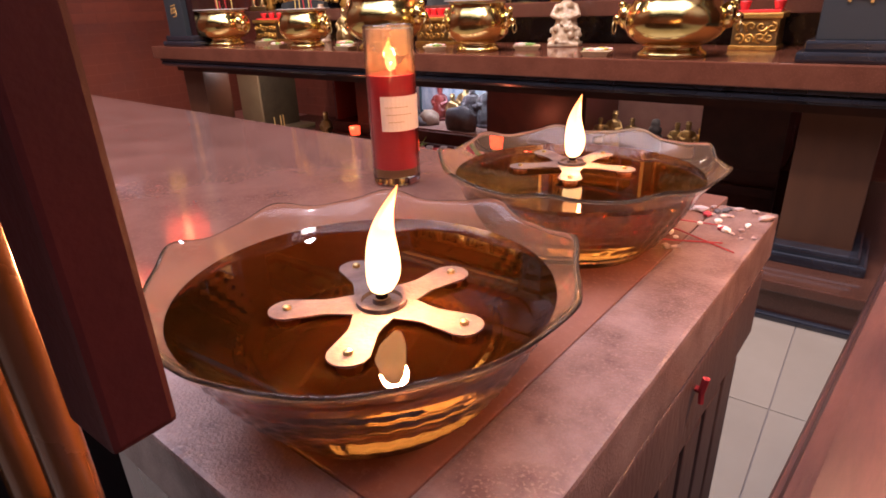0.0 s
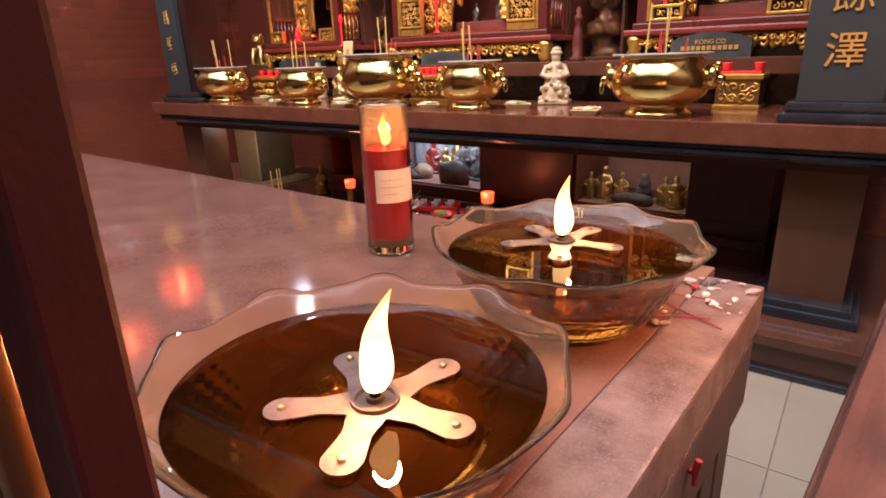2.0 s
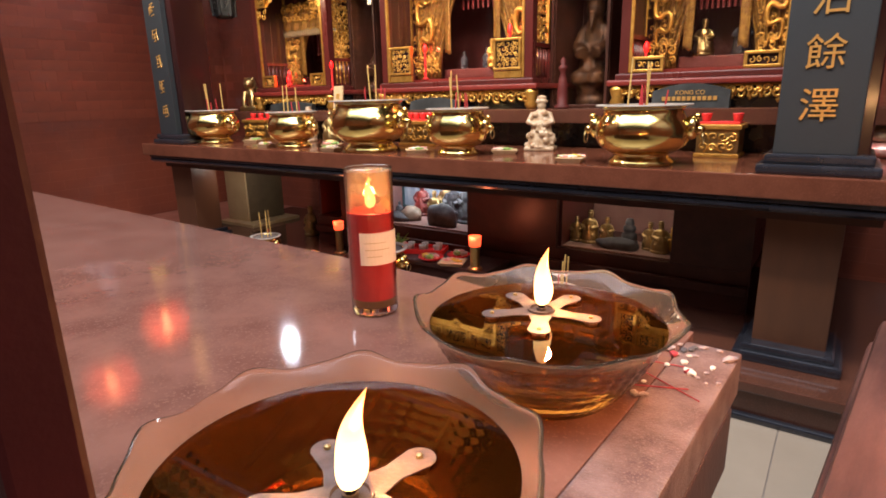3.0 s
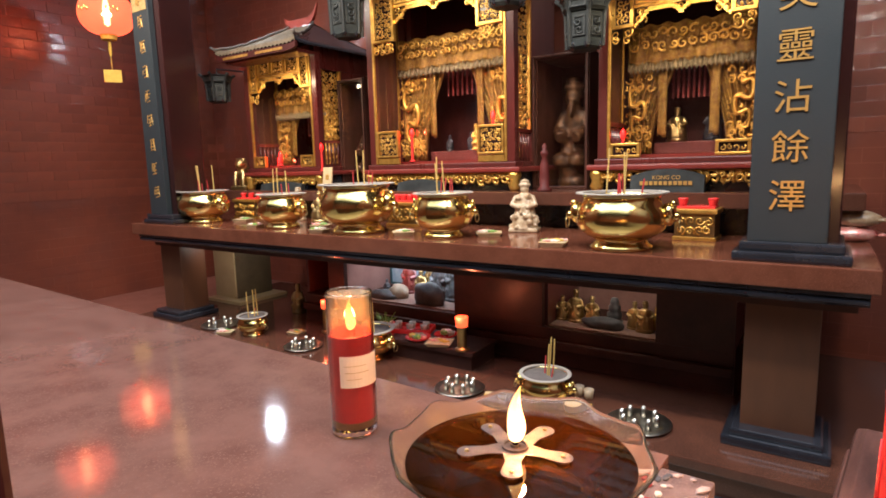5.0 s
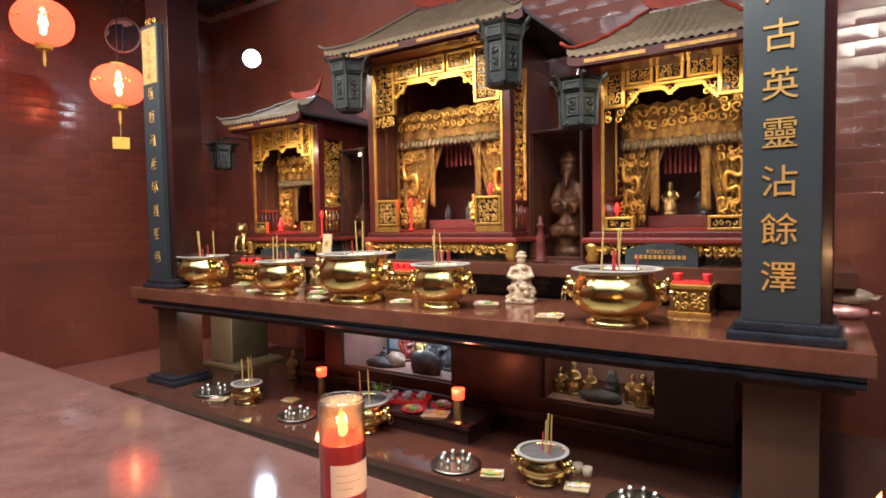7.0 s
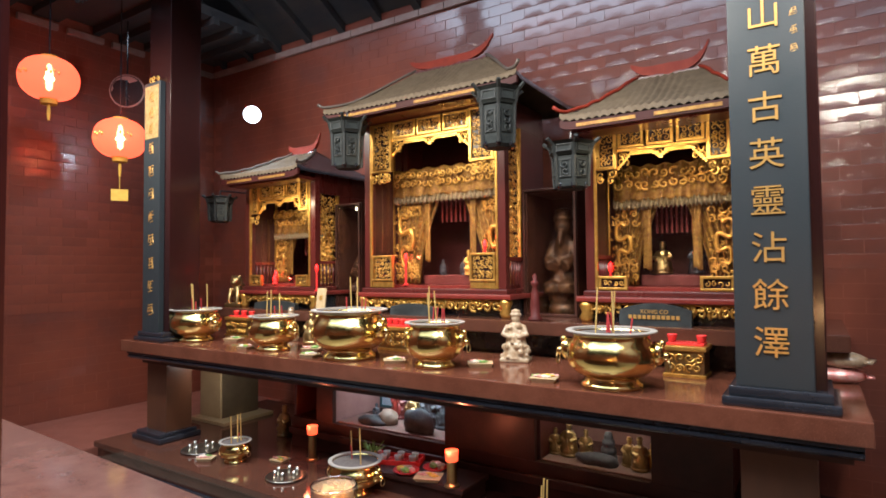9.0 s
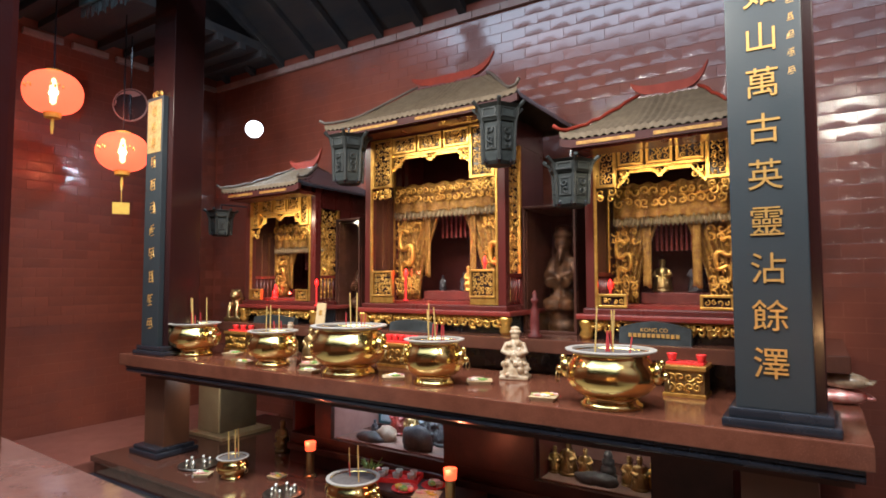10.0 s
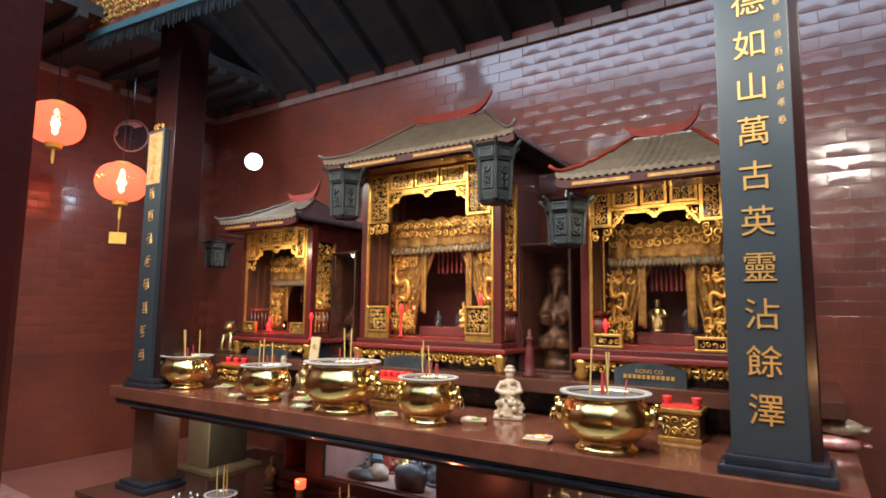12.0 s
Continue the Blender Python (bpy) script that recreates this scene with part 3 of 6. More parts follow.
part("hook", b, REDSTICK, table, "red plastic hook")

bench = thing("side_table", "worn reddish wooden table with moulded edge", "table", pose(0.165, 0.555, 0, 0, 0, -6.3))
part("top", bx(0.0, 0.75, -1.2, 0.95, 0.85, 0.9, 0.02), WORN, bench)
part("edge_bead", bx(-0.012, 0.03, -1.2, 0.95, 0.80, 0.85, 0.015), WORN, bench)
part("skirt", bx(0.03, 0.06, -1.15, 0.9, 0.0, 0.80, 0.004), WORN, bench)

# ==== oil lamps ====


def flame(parent, h, r, lean, name="flame"):
    prof = []
    for k in range(15):
        f = k / 14
        prof.append((r * math.sin(math.pi * min(1, f ** 0.62)) ** 0.9 * (1.05 - 0.35 * f), f * h))
    prof[0], prof[-1] = (0, 0), (0, h)
    b = lathe(prof, 14)
    for v in b.verts:
        f = v.co.z / h
        v.co.x += lean[0] * f * f + 0.002 * math.sin(f * 7)
        v.co.y += lean[1] * f * f
    return part(name, b, FLAME, parent, "bright yellow flame", smooth=True)


def oil_lamp(x, y, r, h, base, oil, turn, label, lean, off):
    o = thing("oil_lamp", label, "oil lamp", pose(x, y, 0.992, 0, 0, turn), "oil lamps on the table")

    def wall(g):
        """Outer radius at a share g of the height: a cone that swells, then a flared lip."""
        return base + (r - base) * (0.88 * g ** 0.78 + 0.12 * max(0.0, (g - 0.72) / 0.28) ** 1.6)
    prof, lip = [(0, 0.005), (base * 0.86, 0.004), (base * 0.9, 0.0), (base * 0.97, 0.0), (base, 0.005)], []
    for k in range(1, 27):
        g = k / 26
        lip.append(len(prof))
        prof.append((wall(g), 0.005 + (h - 0.005) * g))
    outer = len(prof)
    prof.append((r * 0.994, h + 0.0018))
    for k in range(9, -1, -1):
        g = 0.08 + 0.9 * k / 9
        prof.append((wall(g) - 0.0038, 0.005 + (h - 0.005) * g))
    prof.append((0, 0.0125))

    def wave(a, i):
        if i < 5 or i == len(prof) - 1:
            return (0, 0)
        g = (prof[i][1] - 0.005) / (h - 0.005)
        k = math.cos(9 * a) + 0.25 * math.cos(18 * a + 0.6)
        w = max(0.0, (g - 0.66) / 0.34) ** 1.4
        d = 0.0
        if i < outer and g < 0.74:
            q = 26 * g
            d = 0.0013 * math.sin(24 * a + q) * math.sin(24 * a - q) * min(1.0, (0.74 - g) * 8)
        return (0.0032 * k * w + d, 0.0034 * k * w)
    part("bowl", lathe(prof, 192, wave=wave), GLASS, o, "scalloped pressed glass bowl", smooth=True).visible_shadow = False
    surf = oil + 0.0045
    inner = []
    for k in range(13):
        z = 0.0115 + (surf - 0.0115) * k / 12
        inner.append((wall((z - 0.005) / (h - 0.005)) - 0.0034, z))
    inner[0] = (inner[0][0] - 0.002, inner[0][1])
    part("oil", lathe([(0, 0.0115)] + inner + [(0, surf)], 96), OIL, o, "dark amber lamp oil", smooth=False)
    fl = part("float", bmesh.new(), METALSTAR, o, "scorched star-shaped tin wick float")
    fl.location = (*off, 0)
    me = fl.data
    b = bmesh.new()
    n = 150
    outer_t, outer_b = [], []
    for k in range(n):
        a = 2 * math.pi * k / n
        e = abs((a + math.pi / 5) % (2 * math.pi / 5) - math.pi / 5)
        rr = 0.0225
        if math.sin(e) < 0.0130 / 0.060:
            rr = 0.060 * math.cos(e) + math.sqrt(max(0, 0.0130 ** 2 - (0.060 * math.sin(e)) ** 2))
        else:
            for q in range(60):
                s = 0.058 - 0.0007 * q
                if s * math.sin(e) < 0.0078 + 0.006 * ((0.058 - s) / 0.036) ** 2 + 0.003 * max(0, (s - 0.048) / 0.01) ** 2:
                    rr = max(rr, s)
                    break
        outer_t.append(b.verts.new((rr * math.cos(a), rr * math.sin(a), oil + 0.009)))
        outer_b.append(b.verts.new((rr * math.cos(a), rr * math.sin(a), oil + 0.008)))
    b.faces.new(outer_t)
    b.faces.new(outer_b[::-1])
    for k in range(n):
        b.faces.new((outer_b[k], outer_b[(k + 1) % n], outer_t[(k + 1) % n], outer_t[k]))
    b.to_mesh(me)
    b.free()
    for q in range(5):
        a = 2 * math.pi * q / 5
        cx, cy = 0.061 * math.cos(a), 0.061 * math.sin(a)
        part("cork", lathe([(0, -0.006), (0.0075, -0.006), (0.0085, 0.0078), (0, 0.0078)], 12, None, cx, cy, oil), CORK, fl, "round cork float")
        part("pin", lathe([(0, 0.009), (0.003, 0.0095), (0.0025, 0.0115), (0, 0.0125)], 8, None, cx, cy, oil), OLDBRASS, fl)
    part("wick_holder", lathe([(0.0165, 0.009), (0.0165, 0.012), (0.0135, 0.012), (0.013, 0.0096), (0.006, 0.0096), (0.0055, 0.013), (0, 0.0135)], 24, None, 0, 0, oil), METALSTAR, fl, "scorched tin ring")
    part("wick", tube([(0, 0, oil + 0.01), (0.001, 0, oil + 0.02)], 0.004, None, 8), MATTE, fl, "charred wick")
    f = flame(o, 0.074, 0.012, lean)
    f.location = (*off, oil + 0.014)
    return o


oil_lamp(-0.101, 0.407, 0.151, 0.098, 0.088, 0.077, 6, "scalloped glass bowl of amber oil with a burning star float", (0.011, 0.009), (0.031, -0.024))
oil_lamp(-0.095, 0.747, 0.156, 0.099, 0.088, 0.078, 5, "wide scalloped glass oil bowl with upright flame", (0.005, 0.004), (-0.011, 0.016))
lamp("oil_flame", "POINT", pose(-0.063, 0.388, 1.125), FLAME_W * 1.1, (1.0, 0.45, 0.14), 0.010)
lamp("oil_flame", "POINT", pose(-0.105, 0.764, 1.127), FLAME_W * 1.1, (1.0, 0.45, 0.14), 0.010)

# ==== glass candle ====
gc = thing("glass_candle", "tall red candle in a clear glass with blank paper label", "candle", pose(-0.442, 0.832, 0.992))
part("glass", lathe([(0, 0.0), (0.036, 0.0), (0.038, 0.003), (0.038, 0.236), (0.0365, 0.237), (0.0355, 0.236), (0.0355, 0.012), (0, 0.010)], 48), CLEAR, gc, "clear glass tumbler", smooth=False)
part("wax_film", lathe([(0.0352, 0.168), (0.0353, 0.232), (0.0346, 0.232), (0.0345, 0.168)], 40), FROST, gc, "glowing wax-clouded inner glass", smooth=True)
part("wax", lathe([(0, 0.0245), (0.035, 0.0245), (0.0352, 0.167), (0, 0.165)], 40), REDWAX, gc, "translucent red wax", smooth=False)
b = bmesh.new()
for k in range(12):
    a0, a1 = radians(-77 + k * 9.2), radians(-77 + (k + 1) * 9.2)
    vs = [b.verts.new((0.0384 * math.cos(a), 0.0384 * math.sin(a), z)) for a, z in ((a0, 0.086), (a1, 0.086), (a1, 0.138), (a0, 0.138))]
    b.faces.new(vs)
bmesh.ops.remove_doubles(b, verts=b.verts, dist=1e-5)
bmesh.ops.solidify(b, geom=b.faces[:], thickness=-0.0003)
part("label", b, PAPER, gc, "cream paper label")
b = bmesh.new()
for j, (q0, q1) in enumerate(((-66, -10), (-64, 0), (-60, -22))):
    tube([(0.0387 * math.cos(radians(q)), 0.0387 * math.sin(radians(q)), 0.122 - 0.011 * j) for q in range(q0, q1, 6)], 0.0007, b, 4)
part("lettering_bar", b, DISH, gc, "faint printed lines")
part("base_ring", lathe([(0, 0.0125), (0.0345, 0.0125), (0.0345, 0.024), (0, 0.024)], 40), OLDBRASS, gc, "dull brass wick base")
f = flame(gc, 0.046, 0.009, (0.0, 0.0))
f.location = (0, 0, 0.17)
lamp("candle_flame", "POINT", pose(-0.442, 0.832, 1.185), FLAME_W * 0.25, (1.0, 0.6, 0.28), 0.009)

# ==== shrines ====


def gilt_frame(bm, x0, x1, z0, z1, y0, y1, t):
    box(bm, x0, x1, y0, y1, z0, z0 + t, 0.003)
    box(bm, x0, x1, y0, y1, z1 - t, z1, 0.003)
    box(bm, x0, x0 + t, y0 + 0.001, y1, z0 + t, z1 - t)
    box(bm, x1 - t, x1, y0 + 0.001, y1, z0 + t, z1 - t)
    return bm


def panel(parent, x0, x1, z0, z1, y, seed, r=0.018, t=0.018, name="carved_panel"):
    p = part(name, gilt_frame(bmesh.new(), x0, x1, z0, z1, y - 0.018, y + 0.012, t), GOLD, parent, "gilded carved panel")
    part("backing", bx(x0 + t, x1 - t, y, y + 0.008, z0 + t, z1 - t), PILLAR, p, "dark red backing")
    part("relief", carving(bmesh.new(), x0 + t * 1.3, x1 - t * 1.3, z0 + t * 1.3, z1 - t * 1.3, y - 0.005, r, seed), GOLD, p, smooth=True)
    return p


def slope(bm, f, nu, nv, thick):
    """A thick curved sheet from f(u, v), u and v from 0 to 1."""
    top = [[bm.verts.new(f(i / nu, j / nv)) for i in range(nu + 1)] for j in range(nv + 1)]
    low = [[bm.verts.new(Vector(f(i / nu, j / nv)) - Vector((0, 0, thick))) for i in (0, nu)] for j in range(nv + 1)]
    for j in range(nv):
        for i in range(nu):
            bm.faces.new((top[j][i], top[j + 1][i], top[j + 1][i + 1], top[j][i + 1]))
    base = [[bm.verts.new(Vector(f(i / nu, j / nv)) - Vector((0, 0, thick))) for i in range(nu + 1)] for j in (nv,)]
    for i in range(nu):
        bm.faces.new((top[nv][i], base[0][i], base[0][i + 1], top[nv][i + 1]))
    return bm


def swag(bm, x0, x1, z0, z1, y, folds, amp, taper=0.0, lean=0.0, nz=14):
    """A hanging folded cloth with thickness; taper gathers its lower end."""
    nx = folds * 8
    grid = []
    for j in range(nz + 1):
        g = j / nz
        row = []
        for i in range(nx + 1):
            f = i / nx
            xm, hw = (x0 + x1) / 2 + lean * g ** 1.5, (x1 - x0) / 2 * (1 - taper * math.sin(math.pi * min(1, g * 0.8)) )
            row.append(bm.verts.new((xm + (2 * f - 1) * hw, y + amp * math.sin(f * folds * 2 * math.pi + 1.5 * g), z1 + (z0 - z1) * g + 0.01 * math.sin(f * folds * 6.28))))
        grid.append(row)
    faces = []
    for j in range(nz):
        for i in range(nx):
            faces.append(bm.faces.new((grid[j][i], grid[j + 1][i], grid[j + 1][i + 1], grid[j][i + 1])))
    bmesh.ops.solidify(bm, geom=faces, thickness=0.004)
    return bm


def drape(bm, outer, inner_top, inner_low, z0, z1, y, folds, amp, nz=18):
    """A curtain that hangs straight on its outer edge and is drawn back on its inner edge."""
    nx = folds * 8
    grid = []
    for j in range(nz + 1):
        g = j / nz
        inner = inner_top + (inner_low - inner_top) * math.sin(g * math.pi / 2) ** 1.2
        grid.append([bm.verts.new((outer + (inner - outer) * i / nx, y + amp * math.sin(i / nx * folds * 2 * math.pi + g), z1 + (z0 - z1) * g)) for i in range(nx + 1)])
    faces = [bm.faces.new((grid[j][i], grid[j + 1][i], grid[j + 1][i + 1], grid[j][i + 1])) for j in range(nz) for i in range(nx)]
    bmesh.ops.solidify(bm, geom=faces, thickness=0.004)
    return bm


def dragon(bm, x, z0, z1, y, w, flip):
    """A raised winding dragon body with claws, embroidered on a drape."""
    pts = []
    for k in range(61):
        f = k / 60
        a = f * 11.0
        pts.append((x + flip * w * 0.95 * math.sin(a) * (1 - 0.45 * f), y - 0.003, z1 + (z0 - z1) * f + 0.55 * w * math.sin(2 * a) * (1 - 0.3 * f)))
    tube(pts, w * 0.26, bm, 7, lambda f: 0.35 + 0.75 * math.sin(math.pi * min(1, f * 1.05 + 0.08)) * (1 - 0.4 * f))
    rnd = random.Random(round(x * 1000))
    for k in range(2, 60, 3):
        p = pts[k]
        for q in (-1, 1):
            spiral(bm, p[0] + q * w * rnd.uniform(0.4, 0.7), p[2] + w * rnd.uniform(-0.3, 0.3), p[1], w * rnd.uniform(0.16, 0.28), 0.9, rnd.uniform(0, 6), w * 0.06, q, 7)
    blob(bm, pts[0], w * 0.36, 1, (1, 0.6, 0.8))
    for q in (-1, 1):
        tube([pts[0], (pts[0][0] + q * w * 0.3, y, pts[0][2] + w * 0.5)], w * 0.07, bm, 4)
    return bm


def fuse(ob, size):
    """Melts the pieces of a statue into one skin."""
    mod = ob.modifiers.new("skin", "REMESH")
    mod.mode, mod.voxel_size, mod.use_smooth_shade = "VOXEL", size, True
    me = bpy.data.meshes.new_from_object(ob.evaluated_get(bpy.context.evaluated_depsgraph_get()))
    ob.modifiers.clear()
    me.name = ob.name
    ob.data = me
    if not me.materials:
        me.materials.append(ob.data.materials[0])


def figure(x, y, z, h, material, label, category="statue", seed=0, wide=1.0):
    """A seated robed statue: plinth, robe, sleeves, head, cap, all one plain shape."""
    b = bmesh.new()
    rnd = random.Random(seed)
    lathe([(0, 0), (0.24 * h * wide, 0), (0.25 * h * wide, 0.05 * h), (0.22 * h * wide, 0.09 * h), (0.23 * h * wide, 0.16 * h), (0.20 * h * wide, 0.34 * h), (0.15 * h * wide, 0.46 * h), (0.16 * h * wide, 0.58 * h), (0.13 * h * wide, 0.70 * h), (0.05 * h, 0.74 * h), (0, 0.74 * h)], 18, b)
    blob(b, (0, -0.01 * h, 0.81 * h), 0.088 * h, 2, (0.95, 1, 1.15))
    lathe([(0, 0), (0.095 * h, 0), (0.10 * h, 0.03 * h), (0.07 * h, 0.05 * h), (0.085 * h, 0.10 * h), (0, 0.12 * h)], 14, b, 0, 0, 0.87 * h)
    for q in (-1, 1):
        tube([(q * 0.13 * h * wide, 0, 0.66 * h), (q * 0.21 * h * wide, -0.05 * h, 0.50 * h), (q * 0.10 * h * wide, -0.17 * h, 0.44 * h)], 0.06 * h, b, 8)
        blob(b, (q * 0.12 * h * wide, -0.13 * h, 0.24 * h), 0.10 * h, 1, (1, 1, 0.9))
    for k in range(9):
        a = k / 9 * 6.28
        tube([(0.17 * h * wide * math.cos(a), 0.17 * h * wide * math.sin(a), 0.5 * h), (0.23 * h * wide * math.cos(a + 0.2), 0.23 * h * wide * math.sin(a + 0.2), 0.12 * h)], 0.018 * h, b, 5)
    tube([(0, -0.08 * h, 0.75 * h), (0, -0.13 * h, 0.62 * h)], 0.03 * h, b, 6, lambda f: 1.2 - 0.8 * f)
    ob = part("statue", b, material, None, smooth=True)
    fuse(ob, h / 55)
    ob.matrix_world = pose(x, y, z, 0, 0, rnd.uniform(-10, 25))
    return tagged(ob, label, category)


def red_bulb(x, y, z, stem=0.05, h=0.062):
    e = thing("altar_bulb", "small glowing red electric altar candle", "lamp", pose(x, y, z), "small red altar lamps")
    part("stem", lathe([(0, 0), (0.022, 0), (0.022, 0.008), (0.009, 0.014), (0.009, stem), (0, stem)], 12), REDPLASTIC, e)
    part("bulb", lathe([(0, stem), (0.009, stem), (0.015, stem + h * 0.4), (0.009, stem + h * 0.8), (0, stem + h)], 12), REDGLOW, e, "glowing red bulb", smooth=True)
    return e


def shrine(x0, x1, top, label, seed, corner, low, roof, plaque=True):
    """corner: width and height of the hanging corner panels; low: width and height of the lower panels; roof: overhang, rise, half ridge."""
    Z0 = 1.24
    cx, w, h, deep = (x0 + x1) / 2, (x1 - x0) / 2, top - Z0, 0.78
    s = thing("shrine", label, "shrine", pose(cx, 3.69, Z0), "shrines on the altar")
    cw, ch = corner
    # base with openwork skirt
    part("base", bx(-w - 0.10, w + 0.10, -0.06, deep, 0.125, 0.16, 0.01), REDWOOD, s)
    part("base_step", bx(-w - 0.06, w + 0.06, -0.03, deep - 0.01, 0.16, 0.195, 0.008), DARKRED, s)
    part("plinth", bx(-w - 0.05, w + 0.05, 0.03, deep - 0.02, 0.0, 0.124), BLACK, s)
    b = bmesh.new()
    carving(b, -w - 0.06, w + 0.06, 0.03, 0.12, -0.02, 0.036, seed, 0.3)
    carving(b, -w - 0.06, w + 0.06, 0.07, 0.124, -0.03, 0.024, seed + 40, 0.34)
    box(b, -w - 0.07, w + 0.07, -0.03, 0.0, 0.112, 0.124)
    part("skirt", b, GOLD, s, "gilded scrollwork skirt", smooth=True)
    for q in (-1, 1):
        part("foot", lathe([(0, 0), (0.03, 0), (0.045, 0.03), (0.03, 0.06), (0.045, 0.10), (0.04, 0.125), (0, 0.125)], 14, None, q * (w + 0.045), -0.015, 0), GOLD, s, "gilded curled foot", smooth=True)
    # body
    part("back", bx(-w, w, deep - 0.05, deep - 0.02, 0.195, h + 0.06), BACKRED, s, "very dark red back board")
    part("inner_floor", bx(-w + 0.03, w - 0.03, 0.06, deep - 0.05, 0.195, 0.215), REDWOOD, s)
    part("inner_step", bx(-w * 0.5, w * 0.5, 0.34, deep - 0.05, 0.215, 0.29, 0.006), MAROON, s)
    part("ceiling_board", bx(-w, w, 0.0, deep - 0.02, h + 0.06, h + 0.08), DARKRED, s)
    for q in (-1, 1):
        part("post", bx(q * (w + 0.015) - 0.03, q * (w + 0.015) + 0.03, -0.01, 0.055, 0.195, h + 0.06, 0.005), DARKRED, s)
        part("gilt_strip", bx(q * (w - 0.022) - 0.009, q * (w - 0.022) + 0.009, -0.016, 0.004, 0.2, h, 0.003), GOLD, s, "thin gilded strip")
        part("rear_post", bx(q * (w - 0.05) - 0.02, q * (w - 0.05) + 0.02, 0.42, 0.46, 0.215, h + 0.055, 0.004), DARKRED, s)
        part("side_panel", bx(q * w - 0.012, q * w + 0.012, 0.33, deep - 0.05, 0.195, h - 0.121), DARKRED, s)
        part("side_sill", bx(q * w - 0.013, q * w + 0.013, 0.06, 0.329, 0.395, 0.42), REDWOOD, s)
        part("side_strip", bx(q * w - 0.012, q * w + 0.016, 0.296, 0.318, 0.421, h - 0.121, 0.003), GOLD, s, "thin gilded strip")
        b = bmesh.new()
        carving(b, 0.075, 0.285, 0.43, h - 0.13, 0.0, 0.032, seed + 71 + q)
        for vt in b.verts:
            vt.co = Vector((q * w - q * vt.co.y, vt.co.x, vt.co.z))
        if q > 0:
            part("scale_work", b, GOLD, s, "gilded carved openwork side", smooth=True)
        else:
            b.free()
            part("side_infill", bx(-w - 0.008, -w + 0.008, 0.06, 0.295, 0.421, h - 0.121), CUPBOARD, s)
        part("side_rail", bx(q * w - 0.014, q * w + 0.014, 0.06, deep - 0.05, h - 0.12, h + 0.058), DARKRED, s)
        b = bmesh.new()
        for k in range(6):
            yy = 0.085 + k * 0.043
            tube([(q * w, yy, 0.196), (q * w, yy, 0.27), (q * w, yy, 0.295), (q * w, yy, 0.394)], 0.010, b, 6, lambda f: 0.7 + 0.5 * abs(math.sin(f * 9)))
        part("side_grille", b, DARKRED, s, "turned dark bars", smooth=True)
        # corner pieces
        panel(s, min(q * (w - 0.035), q * (w - 0.035 - cw)), max(q * (w - 0.035), q * (w - 0.035 - cw)), h - ch, h, -0.006, seed + 3 + q, 0.022, 0.02)
        b = bmesh.new()
        carving(b, min(q * (w - 0.03), q * (w - 0.03 - cw)), max(q * (w - 0.03), q * (w - 0.03 - cw)), h - ch - 0.085, h - ch - 0.008, -0.006, 0.03, seed + 9 + q)
        part("pendant", b, GOLD, s, "gilded carved pendant", smooth=True)
        panel(s, min(q * (w - 0.035), q * (w - 0.035 - low[0])), max(q * (w - 0.035), q * (w - 0.035 - low[0])), 0.2 + low[2], 0.2 + low[2] + low[1], -0.004, seed + 17 + q, 0.018, 0.016)
        if low[2] > 0.02:
            part("panel_foot", bx(min(q * (w - 0.035), q * (w - 0.035 - low[0])), max(q * (w - 0.035), q * (w - 0.035 - low[0])), -0.012, 0.01, 0.2, 0.2 + low[2] - 0.004, 0.004), GOLD, s, "gilded panel foot")
    # frieze of small panels between the corner pieces, with a scalloped lattice under it
    a0 = w - 0.035 - cw
    n = 3
    for k in range(n):
        xa = -a0 + k * 2 * a0 / n
        panel(s, xa + 0.008, xa + 2 * a0 / n - 0.008, h - 0.135, h - 0.005, 0.0, seed + 23 + k, 0.019, 0.017)
    b = bmesh.new()
    prof = []
    m = 40
    for k in range(m + 1):
        f = k / m
        e = abs(2 * f - 1)
        drop = 0.03 + 0.085 * max(0, (e - 0.72) / 0.28) ** 0.8 + 0.035 * max(0, 1 - e / 0.12)
        prof.append((-a0 + f * 2 * a0, h - 0.15 - drop))
    for (xa, za), (xb, zb) in zip(prof, prof[1:]):
        box(b, xa, xb, -0.004, 0.010, min(za, zb), min(za, zb) + 0.022)
    box(b, -a0, a0, -0.005, 0.012, h - 0.155, h - 0.138)
    carving(b, -a0 + 0.01, -a0 * 0.72, h - 0.24, h - 0.16, -0.002, 0.024, seed + 31)
    carving(b, a0 * 0.72, a0 - 0.01, h - 0.24, h - 0.16, -0.002, 0.024, seed + 32)
    carving(b, -0.05, 0.05, h - 0.20, h - 0.16, -0.002, 0.02, seed + 33)
    part("lattice", b, GOLD, s, "gilded scalloped lattice")
    pane = part("pane", bx(-w + 0.05, w - 0.05, 0.10, 0.104, 0.216, h - ch - 0.04), PANE, s, "dusty clear glass pane")
    pane.visible_shadow = False
    # embroidered cloth valance and drapes
    zv = h - ch + 0.02
    v = part("valance", swag(bmesh.new(), -w + 0.06, w - 0.06, zv - 0.20, zv + 0.03, 0.24, 7, 0.008), CLOTH, s, "gold embroidered cloth valance", smooth=True)
    b = bmesh.new()
    carving(b, -w + 0.08, w - 0.08, zv - 0.13, zv + 0.01, 0.222, 0.034, seed + 51)
    part("embroidery", b, GOLD, v, "raised gold thread scrolls", smooth=True)
    part("fringe", swag(bmesh.new(), -w + 0.06, w - 0.06, zv - 0.245, zv - 0.19, 0.235, 26, 0.004, nz=3), FRINGE, v, "dull silver fringe", smooth=True)
